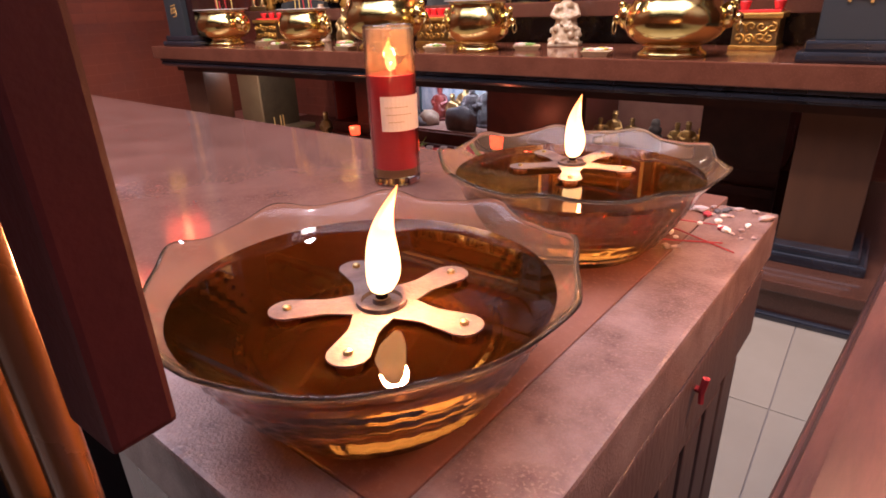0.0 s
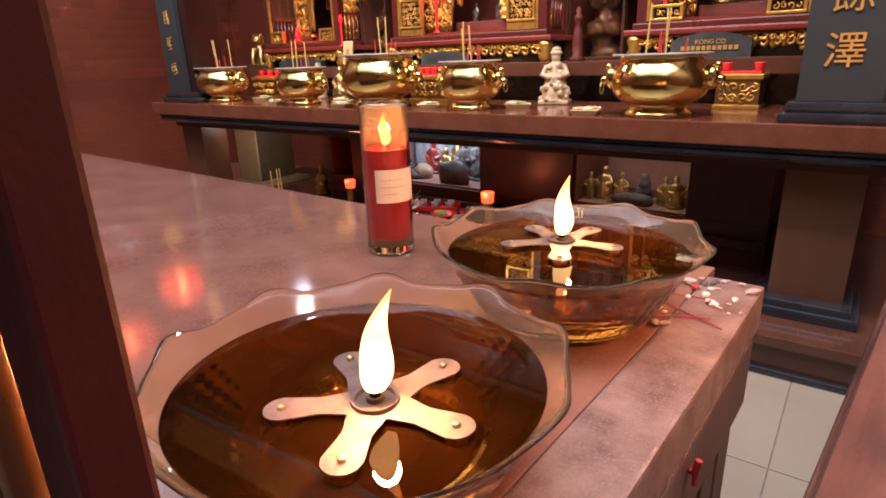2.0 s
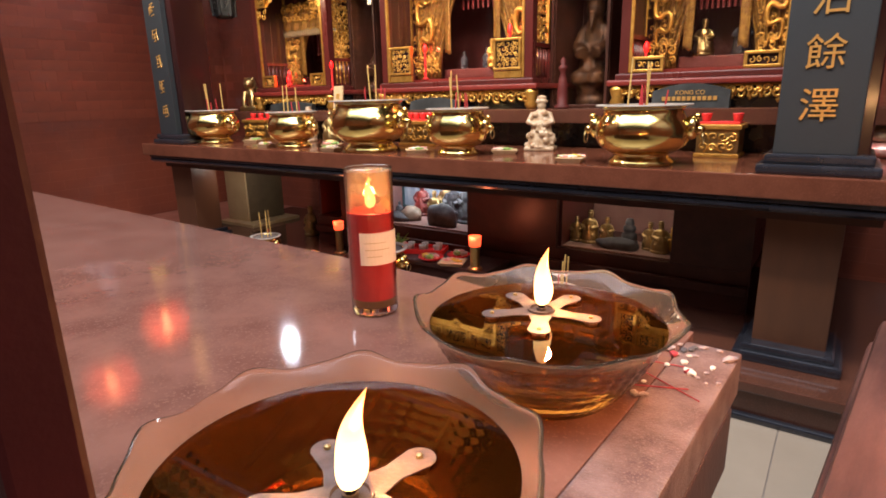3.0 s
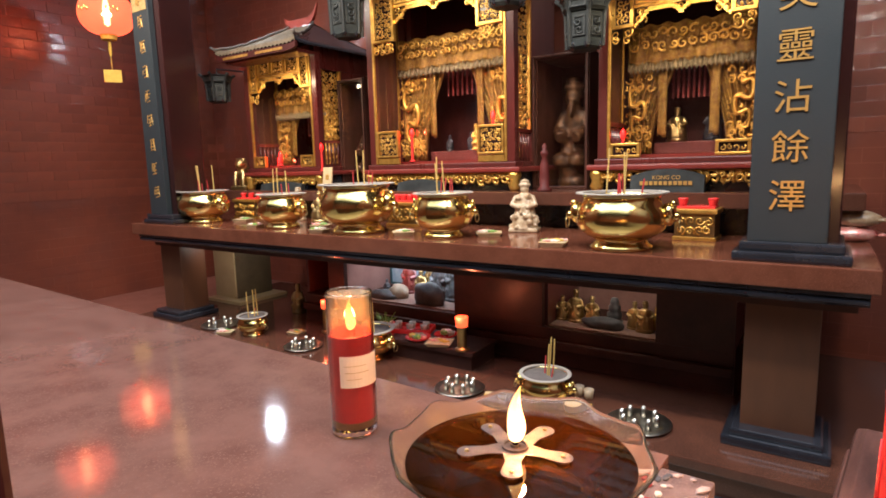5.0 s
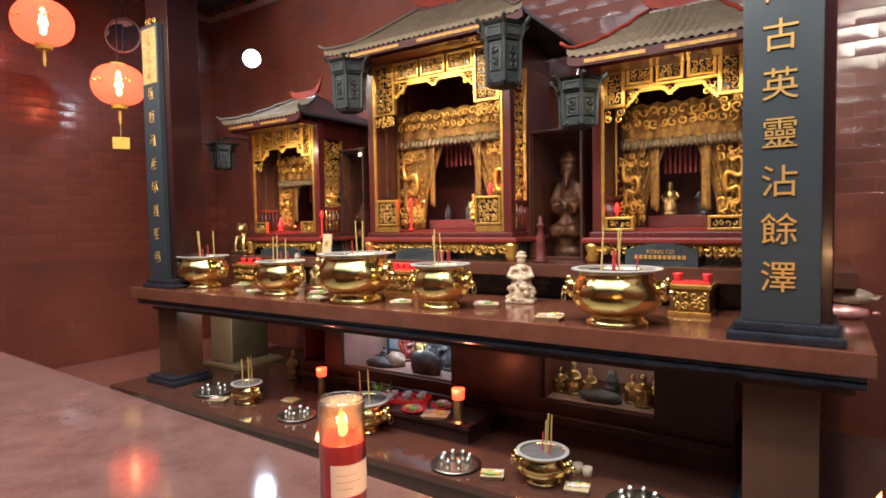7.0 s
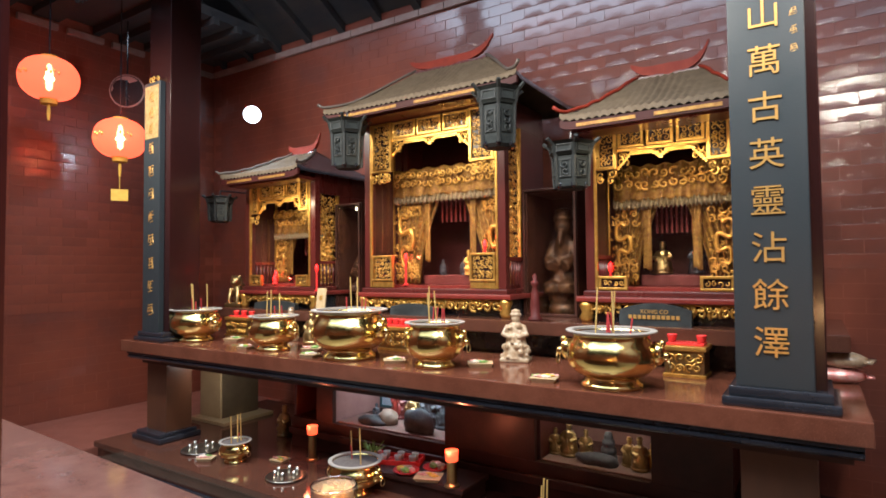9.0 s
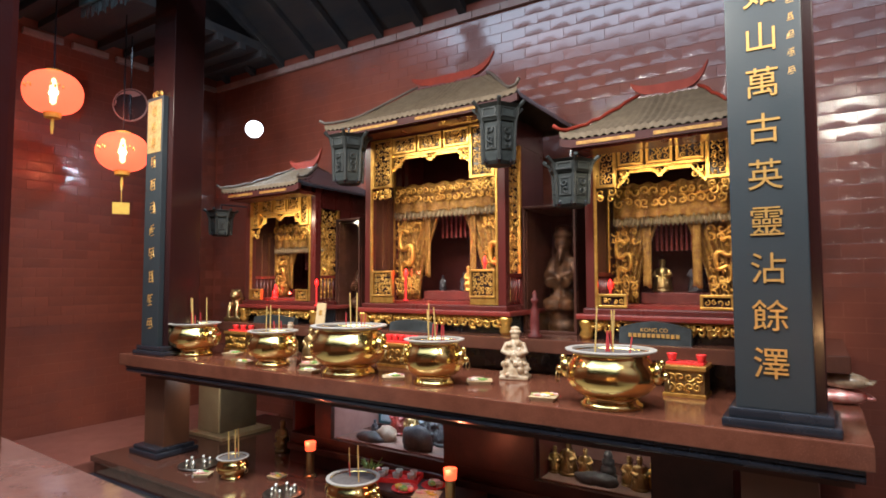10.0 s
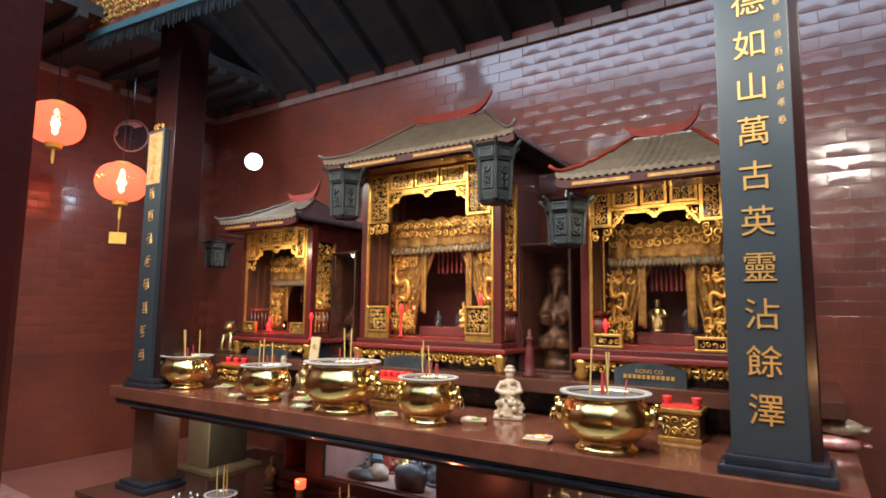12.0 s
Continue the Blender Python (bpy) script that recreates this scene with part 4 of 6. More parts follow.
    for q in (-1, 1):
        xo, xi = q * (w - 0.05), q * (w * 0.26)
        d = part("drape", drape(bmesh.new(), xo, q * w * 0.16, q * w * 0.52, 0.22, zv - 0.16, 0.30, 6, 0.012), CLOTH, s, "gathered gold brocade curtain", smooth=True)
        b = bmesh.new()
        dragon(b, q * w * 0.72, 0.32, zv - 0.35, 0.278, w * 0.14, q)
        carving(b, min(q * w * 0.5, q * w * 0.92), max(q * w * 0.5, q * w * 0.92), 0.26, 0.40, 0.278, 0.03, seed + 61 + q)
        carving(b, min(q * w * 0.48, q * w * 0.9), max(q * w * 0.48, q * w * 0.9), zv - 0.36, zv - 0.2, 0.278, 0.03, seed + 64 + q)
        part("dragon", b, GOLD, d, "raised gold dragon embroidery", smooth=True)
        part("streamer", swag(bmesh.new(), q * w * 0.36 - 0.028, q * w * 0.36 + 0.028, h * 0.27, zv - 0.18, 0.27, 1, 0.004), CLOTH, s, "narrow gold hanging streamer", smooth=True)
    b = bmesh.new()
    for k in range(9):
        x = (k - 4) * w * 0.075
        tube([(x, 0.44, zv - 0.2), (x, 0.44, zv - 0.40)], 0.009, b, 5)
    part("tassel_fringe", b, REDCLOTH, s, "row of dark red tassels")
    # roof
    ov, rise, rh, drop = roof
    ew, ry, ey = w + ov, 0.30, -0.26

    def front(u, vv, sgn=1, ribbed=1.0):
        half = rh + (ew - rh) * vv ** 0.9
        x = (2 * u - 1) * half
        z = h + 0.09 - drop + rise * (1 - vv) ** 1.3 + 0.022 * abs(2 * u - 1) ** 14 * vv ** 3
        rib = ribbed * 0.013 * abs(math.sin(x * math.pi / 0.046)) ** 1.5
        return (x, ry + (ey - ry) * vv if sgn > 0 else ry + (0.86 - ry) * vv, z + rib)

    def side(u, vv, q):
        yy0, yy1 = ry + (ey - ry) * vv, ry + (0.86 - ry) * vv
        half = rh + (ew - rh) * vv ** 0.9
        z = h + 0.09 - drop + rise * (1 - vv) ** 1.3 + 0.022 * abs(2 * u - 1) ** 14 * vv ** 3
        y = yy0 + (yy1 - yy0) * u
        return (q * half, y, z + 0.007 * abs(math.sin(y * math.pi / 0.05)) * vv)
    nu = round(2 * ew / 0.05) * 6
    part("roof_front", slope(bmesh.new(), lambda u, vv: front(u, vv), nu, 14, 0.03), ROOFTILE, s, "ribbed grey-olive tile slope", smooth=True)
    part("roof_back", slope(bmesh.new(), lambda u, vv: front(1 - u, vv, -1), 24, 10, 0.03), ROOFTILE, s, smooth=True)
    for q in (-1, 1):
        part("roof_side", slope(bmesh.new(), lambda u, vv: side(u if q > 0 else 1 - u, vv, q), 96, 12, 0.03), BLACK, s, "dark lacquered side slope", smooth=True)
        hip = [Vector(front(1.0 if q > 0 else 0.0, k / 12)) + Vector((0, -0.004, 0.012)) for k in range(13)]
        hip.append(hip[-1] + Vector((q * 0.03, -0.025, 0.022)))
        part("hip_ridge", tube(hip, 0.011, None, 8), RIDGE if seed == 200 else HIP, s, "hip ridge with upturned tip", smooth=True)
    secs = []
    for k in range(17):
        f = k / 16 * 2 - 1
        x = f * (rh + 0.06)
        lift = 0.02 * f * f + (0.115 if f > 0 else 0.045) * abs(f) ** 5
        t = 0.007 + 0.018 * (1 - abs(f)) ** 0.5
        z = h + 0.118 - drop + rise
        hh = 0.010 + 0.026 * (1 - abs(f)) ** 0.4
        secs.append([(x, ry - t, z - hh + lift), (x, ry + t, z - hh + lift), (x, ry + t, z + hh + lift), (x, ry - t, z + hh + lift)])
    part("ridge", loft(secs), RIDGE, s, "red ridge with upswept horns")
    part("ridge_base", bx(-rh - 0.01, rh + 0.01, ry - 0.024, ry + 0.024, h + 0.05 - drop + rise, h + 0.094 - drop + rise, 0.006), DARKRED, s, "dark red ridge base")
    b = bmesh.new()
    m = 32
    secs = []
    for k in range(m + 1):
        u = k / m
        p = front(u, 1.0, 1, 0.0)
        secs.append([(p[0], p[1] + 0.004, p[2] - 0.078), (p[0], p[1] + 0.03, p[2] - 0.078), (p[0], p[1] + 0.03, p[2] - 0.030), (p[0], p[1] + 0.004, p[2] - 0.030)])
    part("eave_board", loft(secs), BACKRED, s, "dark red eave board")
    for k in range(2):
        xa = (-0.8 + k * 0.85) * ew
        part("eave_gilding", bx(xa, xa + 0.66 * ew, ey - 0.001, ey + 0.0035, h + 0.026 - drop, h + 0.046 - drop), CLOTH, s, "worn gilded stripe")
    part("eave_soffit", bx(-w - ov * 0.5, w + ov * 0.5, ey + 0.06, 0.0, h + 0.005 - drop, h + 0.03 - drop), DARKRED, s)
    return s


HIP = mat("weathered grey hip tile", (0.07, 0.055, 0.045), 0.6, 0, (0.11, 0.085, 0.07), 12, 0.6, 140, 0.2)
shrine(-2.785, -1.61, 2.735, "large red and gilded carved shrine with sweeping tiled roof", 100, (0.20, 0.39), (0.205, 0.2, 0.05), (0.26, 0.385, 0.33, 0.0))
shrine(-0.955, -0.125, 2.445, "red and gilded carved shrine with gold dragon curtains", 200, (0.125, 0.26), (0.175, 0.085, 0.0), (0.11, 0.335, 0.18, 0.05))
shrine(-4.262, -3.435, 2.375, "smaller red and gilded shrine with grey tiled roof", 300, (0.11, 0.27), (0.15, 0.10, 0.0), (0.09, 0.255, 0.15, 0.03))

# added warm fill on the shrine fronts; no fittings hang at these spots
for lx, lz in ((-2.2, 2.58), (-0.54, 2.30), (-3.85, 2.23)):
    lamp("shrine_lamp", "AREA", look((lx, 3.30, lz - 0.02), (lx, 3.95, lz - 0.75)), 1.7, (1.0, 0.74, 0.42), 0.5, 0.05)

# gods' figures and lamps inside the shrines
figure(-2.16, 4.12, 1.532, 0.15, BLACK, "small dark seated statue inside the shrine", seed=1)
figure(-2.06, 4.02, 1.532, 0.20, GOLD, "small gilded statue leaning inside the shrine", seed=2, wide=0.7)
figure(-2.35, 4.10, 1.532, 0.13, BLACK, "small dark statue inside the shrine", seed=3)
figure(-0.63, 4.12, 1.532, 0.22, OLDBRASS, "seated gilded statue between gold curtains", seed=4, wide=1.2)
figure(-0.42, 4.15, 1.532, 0.22, BLACK, "dark seated statue with gold disc", seed=5, wide=1.2)
figure(-3.85, 4.14, 1.532, 0.24, BLACK, "dark seated statue inside the shrine", seed=6, wide=1.2)
for lx, lz in ((-2.47, 1.68), (-1.75, 1.77), (-3.97, 1.50)):
    lamp("red_bulb_glow", "POINT", pose(lx, 3.66, lz), 0.7, (1.0, 0.06, 0.03), 0.012)
for x, y, z in ((-2.475, 3.755, 1.455), (-1.75, 3.72, 1.455), (-0.87, 3.76, 1.455), (-3.97, 3.755, 1.455), (-4.01, 3.77, 1.455), (-3.35, 3.66, 1.40)):
    red_bulb(x, y, z, {-2.475: 0.19, -1.75: 0.27, -3.97: 0.065, -4.01: 0.02, -3.35: 0.17}.get(x, 0.10))

# glazed cabinets between the shrines


def cabinet(x0, x1, z1, label):
    c = thing("display_cabinet", label, "cabinet", pose(0, 0, 0), "glazed cabinets")
    part("body", box(box(box(bx(x0, x0 + 0.03, 3.95, 4.45, 1.24, z1), x1 - 0.03, x1, 3.95, 4.45, 1.24, z1), x0 + 0.03, x1 - 0.03, 4.41, 4.45, 1.24, z1), x0 + 0.03, x1 - 0.03, 3.95, 4.41, z1 - 0.03, z1), CUPBOARD, c)
    part("frame", gilt_frame(bmesh.new(), x0 + 0.004, x1 - 0.004, 1.242, z1 - 0.004, 3.925, 3.948, 0.016), CUPBOARD, c, "slim dark wooden glazing frame")
    p = part("pane", bx(x0 + 0.027, x1 - 0.027, 3.934, 3.938, 1.265, z1 - 0.027), PANE, c, "clear glass pane")
    p.visible_shadow = False
    return c


cabinet(-1.555, -1.15, 2.15, "dark glazed cabinet holding a gilded statue")
cabinet(-3.395, -3.10, 2.17, "dark narrow glazed cabinet with gilded statue")
figure(-1.36, 4.24, 1.24, 0.80, DIMGOLD, "tall darkened gilded statue behind glass", seed=7, wide=0.62)
figure(-3.25, 4.2, 1.24, 0.7, DIMGOLD, "gilded statue behind dusty glass", seed=8, wide=0.7)

vase = thing("incense_vase", "slim dark red lacquered incense vase on the shelf", "vase", pose(-1.317, 3.60, 1.24))
part("body", lathe([(0, 0), (0.045, 0), (0.048, 0.012), (0.030, 0.03), (0.032, 0.10), (0.024, 0.18), (0.014, 0.215), (0.026, 0.235), (0.026, 0.25), (0.012, 0.26), (0.016, 0.285), (0, 0.31)], 20), MAROON, vase, smooth=True)

# ==== things on the altar ====
b = bmesh.new()
rnd = random.Random(5)
box(b, -0.078, 0.078, -0.07, 0.06, 0.0, 0.022, 0.004)
lathe([(0, 0.02), (0.075, 0.02), (0.076, 0.024), (0.072, 0.028), (0.066, 0.07), (0.055, 0.12), (0.045, 0.18), (0.034, 0.22), (0.012, 0.235), (0, 0.235)], 20, b)
for k in range(46):
    f = rnd.random()
    a = rnd.uniform(0, 6.28)
    q = 0.078 - 0.042 * f
    blob(b, (q * math.cos(a), q * math.sin(a), 0.03 + 0.18 * f), rnd.uniform(0.010, 0.021), 1, (1, 1, rnd.uniform(0.7, 1.5)))
blob(b, (0, -0.004, 0.252), 0.026, 2, (0.95, 1, 1.15))
lathe([(0, 0), (0.03, 0), (0.034, 0.012), (0.022, 0.022), (0.026, 0.034), (0, 0.045)], 12, b, 0, 0, 0.266)
for q in (-1, 1):
    tube([(q * 0.04, -0.01, 0.21), (q * 0.062, -0.03, 0.16), (q * 0.015, -0.055, 0.145)], 0.017, b, 8)
o = part("statue", b, WHITE, smooth=True)
fuse(o, 0.0045)
o.matrix_world = pose(-1.37, 3.42, 1.0, 0, 0, 15) @ Matrix.Diagonal((1.15, 1.1, 1.05, 1))
tagged(o, "cream porcelain seated deity figurine on a rocky base", "figurine")
figure(-3.16, 3.42, 1.0, 0.25, OLDBRASS, "small worn brass figurine standing on the altar", "figurine", 12, 1.2)
figure(-3.42, 3.44, 1.0, 0.28, WHITE, "small pale gilded figurine standing on the altar", "figurine", 13, 0.8)


def gilt_box(x, y, w, dpt, h, cups, seed):
    g = thing("gilded_box", "carved gilded wooden offering box on the altar", "box", pose(x, y, 1.0), "gilded offering boxes")
    part("body", bx(-w, w, -dpt, dpt, 0.01, h - 0.025, 0.004), OLDBRASS, g)
    part("top", bx(-w - 0.012, w + 0.012, -dpt - 0.012, dpt + 0.012, h - 0.025, h, 0.005), GOLD, g)
    part("foot_rim", bx(-w - 0.008, w + 0.008, -dpt - 0.008, dpt + 0.008, 0.0, 0.02, 0.004), GOLD, g)
    part("relief", carving(bmesh.new(), -w + 0.01, w - 0.01, 0.03, h - 0.035, -dpt - 0.003, 0.026, seed), GOLD, g, "gilded scroll relief", smooth=True)
    tray = tagged(part("tray", bx(-w + 0.005, w - 0.005, -dpt * 0.7, dpt * 0.7, 0.0, 0.012, 0.003), REDPLASTIC), "red lacquered tray on the gilded box", "tray")
    tray.matrix_world = pose(x, y, 1.0 + h)
    for k in range(cups):
        cxx = x - w * 0.75 + 2 * w * 0.75 * k / max(1, cups - 1)
        cup = tagged(part("tea_cup", lathe([(0, 0), (0.017, 0), (0.019, 0.006), (0.026, 0.034), (0.027, 0.04), (0.024, 0.04), (0.018, 0.008), (0, 0.007)], 16), REDPLASTIC, smooth=True), "small red lacquered tea cup", "cup", "tea cups")
        cup.matrix_world = pose(cxx, y, 1.0 + h + 0.012)
    return g


gilt_box(-0.37, 3.43, 0.098, 0.085, 0.165, 2, 401)
gilt_box(-4.07, 3.48, 0.14, 0.08, 0.17, 3, 402)
gilt_box(-2.29, 3.46, 0.15, 0.08, 0.17, 5, 403)


def sweet_dish(x, y, z, turn, s, seed, label="small square dish of wrapped sweets"):
    d = thing("sweet_dish", label, "dish", pose(x, y, z, 0, 0, turn), "small offering dishes")
    part("plate", loft([[(-0.06 * s, -0.05 * s, 0), (0.06 * s, -0.05 * s, 0), (0.06 * s, 0.05 * s, 0), (-0.06 * s, 0.05 * s, 0)], [(-0.075 * s, -0.062 * s, 0.022), (0.075 * s, -0.062 * s, 0.022), (0.075 * s, 0.062 * s, 0.022), (-0.075 * s, 0.062 * s, 0.022)]]), DISH, d, "yellowed paper dish")
    rnd = random.Random(seed)
    for k in range(6):
        b = bmesh.new()
        px, py = rnd.uniform(-0.045, 0.045) * s, rnd.uniform(-0.035, 0.035) * s
        blob(b, (px, py, 0.028), 0.015, 1, (1.4, 0.8, 0.7))
        tube([(px - 0.03, py, 0.03), (px + 0.03, py, 0.03)], 0.005, b, 5)
        part("sweet", b, (FOIL, GREEN, YELLOW, PAPER)[rnd.randrange(4)], d, "twisted wrapper sweet")
    return d


for x, y, t, s, k in ((-1.47, 3.14, 30, 1.0, 1), (-0.96, 2.90, 10, 0.9, 2), (-1.99, 2.98, 40, 0.9, 3), (-4.34, 2.87, 15, 0.8, 4), (-3.84, 3.20, 20, 0.9, 5), (-3.33, 2.92, 5, 0.7, 6), (-2.83, 3.10, 25, 0.9, 7), (-2.62, 2.88, 8, 0.8, 8)):
    sweet_dish(x, y, 1.0, t, s, k)
pk = thing("snack_packet", "shiny white and pink snack packets piled on the altar", "packet", pose(0.31, 3.62, 1.0))
for k, (dx, dz, t, m) in enumerate(((0, 0.0, 10, FOIL), (0.01, 0.075, -12, WHITE))):
    b = bmesh.new()
    blob(b, (0, 0, 0), 0.085, 3, (1.25, 0.8, 0.48))
    for v in b.verts:
        v.co.z = max(v.co.z, -0.036)
        v.co += Vector((0, 0, 0.004 * noise.noise(v.co * 60)))
    box(b, -0.125, -0.095, -0.06, 0.06, -0.006, 0.006)
    box(b, 0.095, 0.125, -0.06, 0.06, -0.006, 0.006)
    o = part("packet", b, m, pk, "crinkled shiny wrapper", smooth=True)
    o.matrix_local = pose(dx, 0, dz + 0.037, 0, 0, t)


def plaque(x, w, h, lines):
    p = thing("stone_plaque", "low arched dark green marble name plaque", "plaque", pose(x, 3.60, 1.24), "plaques before the shrines")
    secs = []
    for k in range(21):
        f = k / 20 * 2 - 1
        z = h * (0.62 + 0.38 * math.cos(f * 1.45) ** 0.8)
        secs.append([(f * w, -0.02, 0), (f * w, 0.03, 0), (f * w, 0.03, z), (f * w, -0.008, z)])
    part("slab", loft(secs), MARBLE, p)
    if lines:
        writing("KONG CO", 0.032, pose(0, -0.0165, h * 0.62, 84, 0, 0), 0.001, CHARACTER, p, "lettering")
        b = bmesh.new()
        for k in range(11):
            box(b, -w * 0.72 + k * w * 0.132, -w * 0.72 + k * w * 0.132 + w * 0.095, -0.0225, -0.0155, h * 0.30, h * 0.30 + 0.022)
        part("lettering_bar", b, CHARACTER, p, "row of small gilded letters")
    return p


plaque(-0.57, 0.20, 0.13, True)
plaque(-2.30, 0.20, 0.085, False)
plaque(-3.80, 0.26, 0.075, False)


def lion(x, y, z, s, turn):
    b = bmesh.new()
    box(b, -0.10, 0.10, -0.14, 0.14, 0, 0.05, 0.008)
    blob(b, (0, 0.06, 0.13), 0.085, 2, (0.85, 1.05, 0.95))
    blob(b, (0, -0.02, 0.20), 0.075, 2, (0.85, 0.9, 1.3))
    blob(b, (0, -0.05, 0.31), 0.066, 2)
    blob(b, (0, -0.11, 0.295), 0.034, 2, (1.1, 0.8, 0.8))
    for q in (-1, 1):
        tube([(q * 0.045, -0.08, 0.22), (q * 0.05, -0.11, 0.12), (q * 0.05, -0.12, 0.055)], 0.026, b, 8)
        blob(b, (q * 0.06, 0.07, 0.09), 0.05, 2, (0.7, 1.2, 0.9))
        blob(b, (q * 0.045, -0.04, 0.365), 0.02, 1)
    for k in range(14):
        a = k / 14 * 6.28
        blob(b, (0.062 * math.cos(a), -0.03, 0.30 + 0.066 * math.sin(a)), 0.022, 1)
    tube([(0, 0.13, 0.12), (0, 0.17, 0.2), (0, 0.13, 0.27)], 0.02, b, 6)
    for v in b.verts:
        v.co *= s
    o = part("lion_statue", b, OLDBRASS, smooth=True)
    fuse(o, 0.006 * s)
    o.matrix_world = pose(x, y, z, 0, 0, turn)
    return tagged(o, "small gilded guardian lion statue on the shelf", "statue")


lion(-4.42, 3.68, 1.24, 0.78, 25)
joss = thing("joss_paper", "folded yellow paper charm leaning by the shrine", "paper", pose(-3.23, 3.58, 1.24, -8, 0, 0))
part("sheet", bx(-0.05, 0.05, -0.006, 0.006, 0.0, 0.19, 0.003), DISH, joss)
part("print", bx(-0.018, 0.018, -0.0085, -0.0062, 0.09, 0.13), CHARACTER, joss)

# ==== hanging carved lanterns ====


def palace_lantern(x, y, z0, z1, r):
    p = thing("palace_lantern", "dark carved six-sided palace lantern hanging by the shrine", "lantern", pose(x, y, 0), "carved hanging lanterns")
    h = z1 - z0

    part("upper_case", lathe([(0, z0 + h * 0.70), (r * 0.86, z0 + h * 0.70), (r * 0.95, z0 + h * 0.74), (r * 0.95, z0 + h * 0.90), (r * 1.15, z0 + h * 0.95), (r * 0.6, z1), (0, z1)], 6), LANTERN, p)
    part("lower_case", lathe([(0, z0 + h * 0.05), (r * 0.55, z0 + h * 0.05), (r * 0.70, z0 + h * 0.10), (r * 0.74, z0 + h * 0.2), (r * 0.78, z0 + h * 0.68), (0, z0 + h * 0.69)], 6), LANTERN, p)
    for k in range(6):
        a = math.pi / 3 * k
        c, s_ = math.cos(a), math.sin(a)
        part("corner_post", tube([(r * 0.76 * c, r * 0.76 * s_, z0 + h * 0.10), (r * 0.82 * c, r * 0.82 * s_, z0 + h * 0.68), (r * 0.98 * c, r * 0.98 * s_, z0 + h * 0.9), (r * 1.28 * c, r * 1.28 * s_, z0 + h * 1.0)], 0.013, None, 6), LANTERNEDGE, p, "grey carved corner post")
        a += math.pi / 6
        c, s_ = math.cos(a), math.sin(a)
        o = part("side_pane", gilt_frame(bmesh.new(), -r * 0.26, r * 0.26, z0 + h * 0.26, z0 + h * 0.62, -0.006, 0.006, 0.012), LANTERNEDGE, p)
        o.matrix_local = pose(r * 0.668 * c, r * 0.668 * s_, 0, 0, 0, math.degrees(a) + 90)
        o = part("relief", carving(bmesh.new(), -r * 0.24, r * 0.24, z0 + h * 0.28, z0 + h * 0.60, -0.004, r * 0.2, 900 + k, 0.24), LANTERNEDGE, p, smooth=True)
        o.matrix_local = pose(r * 0.672 * c, r * 0.672 * s_, 0, 0, 0, math.degrees(a) + 90)
        o = part("upper_pane", gilt_frame(bmesh.new(), -r * 0.34, r * 0.34, z0 + h * 0.745, z0 + h * 0.895, -0.006, 0.006, 0.010), LANTERNEDGE, p)
        o.matrix_local = pose(r * 0.83 * c, r * 0.83 * s_, 0, 0, 0, math.degrees(a) + 90)
        o = part("pendant", lathe([(0, 0), (0.016, 0.012), (0.02, 0.03), (0.008, 0.05), (0, 0.05)], 8), BLACK, p)
        o.matrix_local = pose(r * 0.6 * math.cos(a - math.pi / 6), r * 0.6 * math.sin(a - math.pi / 6), z0 + h * 0.055)
    part("hanger", tube([(0, 0, z1 - 0.01), (0, 0, z1 + 0.05), (0, 0.32, z1 + 0.06)], 0.008, None, 6), BLACK, p)
    return p


palace_lantern(-1.48, 3.42, 2.33, 2.75, 0.148)
palace_lantern(-2.78, 3.42, 2.33, 2.74, 0.148)
palace_lantern(-1.00, 3.44, 2.03, 2.34, 0.138)
palace_lantern(-4.45, 3.50, 2.02, 2.28, 0.12)

# flood lamp on a bracket
fl = thing("flood_lamp", "round white flood lamp shining on a bracket", "lamp", look(FLOOD, (0.22, 0.15, 1.55)))
part("housing", lathe([(0, 0), (0.06, 0.0), (0.085, 0.03), (0.09, 0.05), (0.082, 0.052)], 24), BLACK, fl, smooth=True).rotation_euler = (radians(180), 0, 0)
o = part("lamp_glass", lathe([(0, 0.045), (0.078, 0.045), (0.082, 0.065), (0.07, 0.09), (0.042, 0.105), (0, 0.11)], 32), FLOODGLOW, fl, "glowing white lamp glass", smooth=True)
o.rotation_euler = (radians(180), 0, 0)
part("bracket", tube([(0, 0, 0), (0, 0, 1.34)], 0.012), MATTE, fl)

# ==== red paper lanterns ====


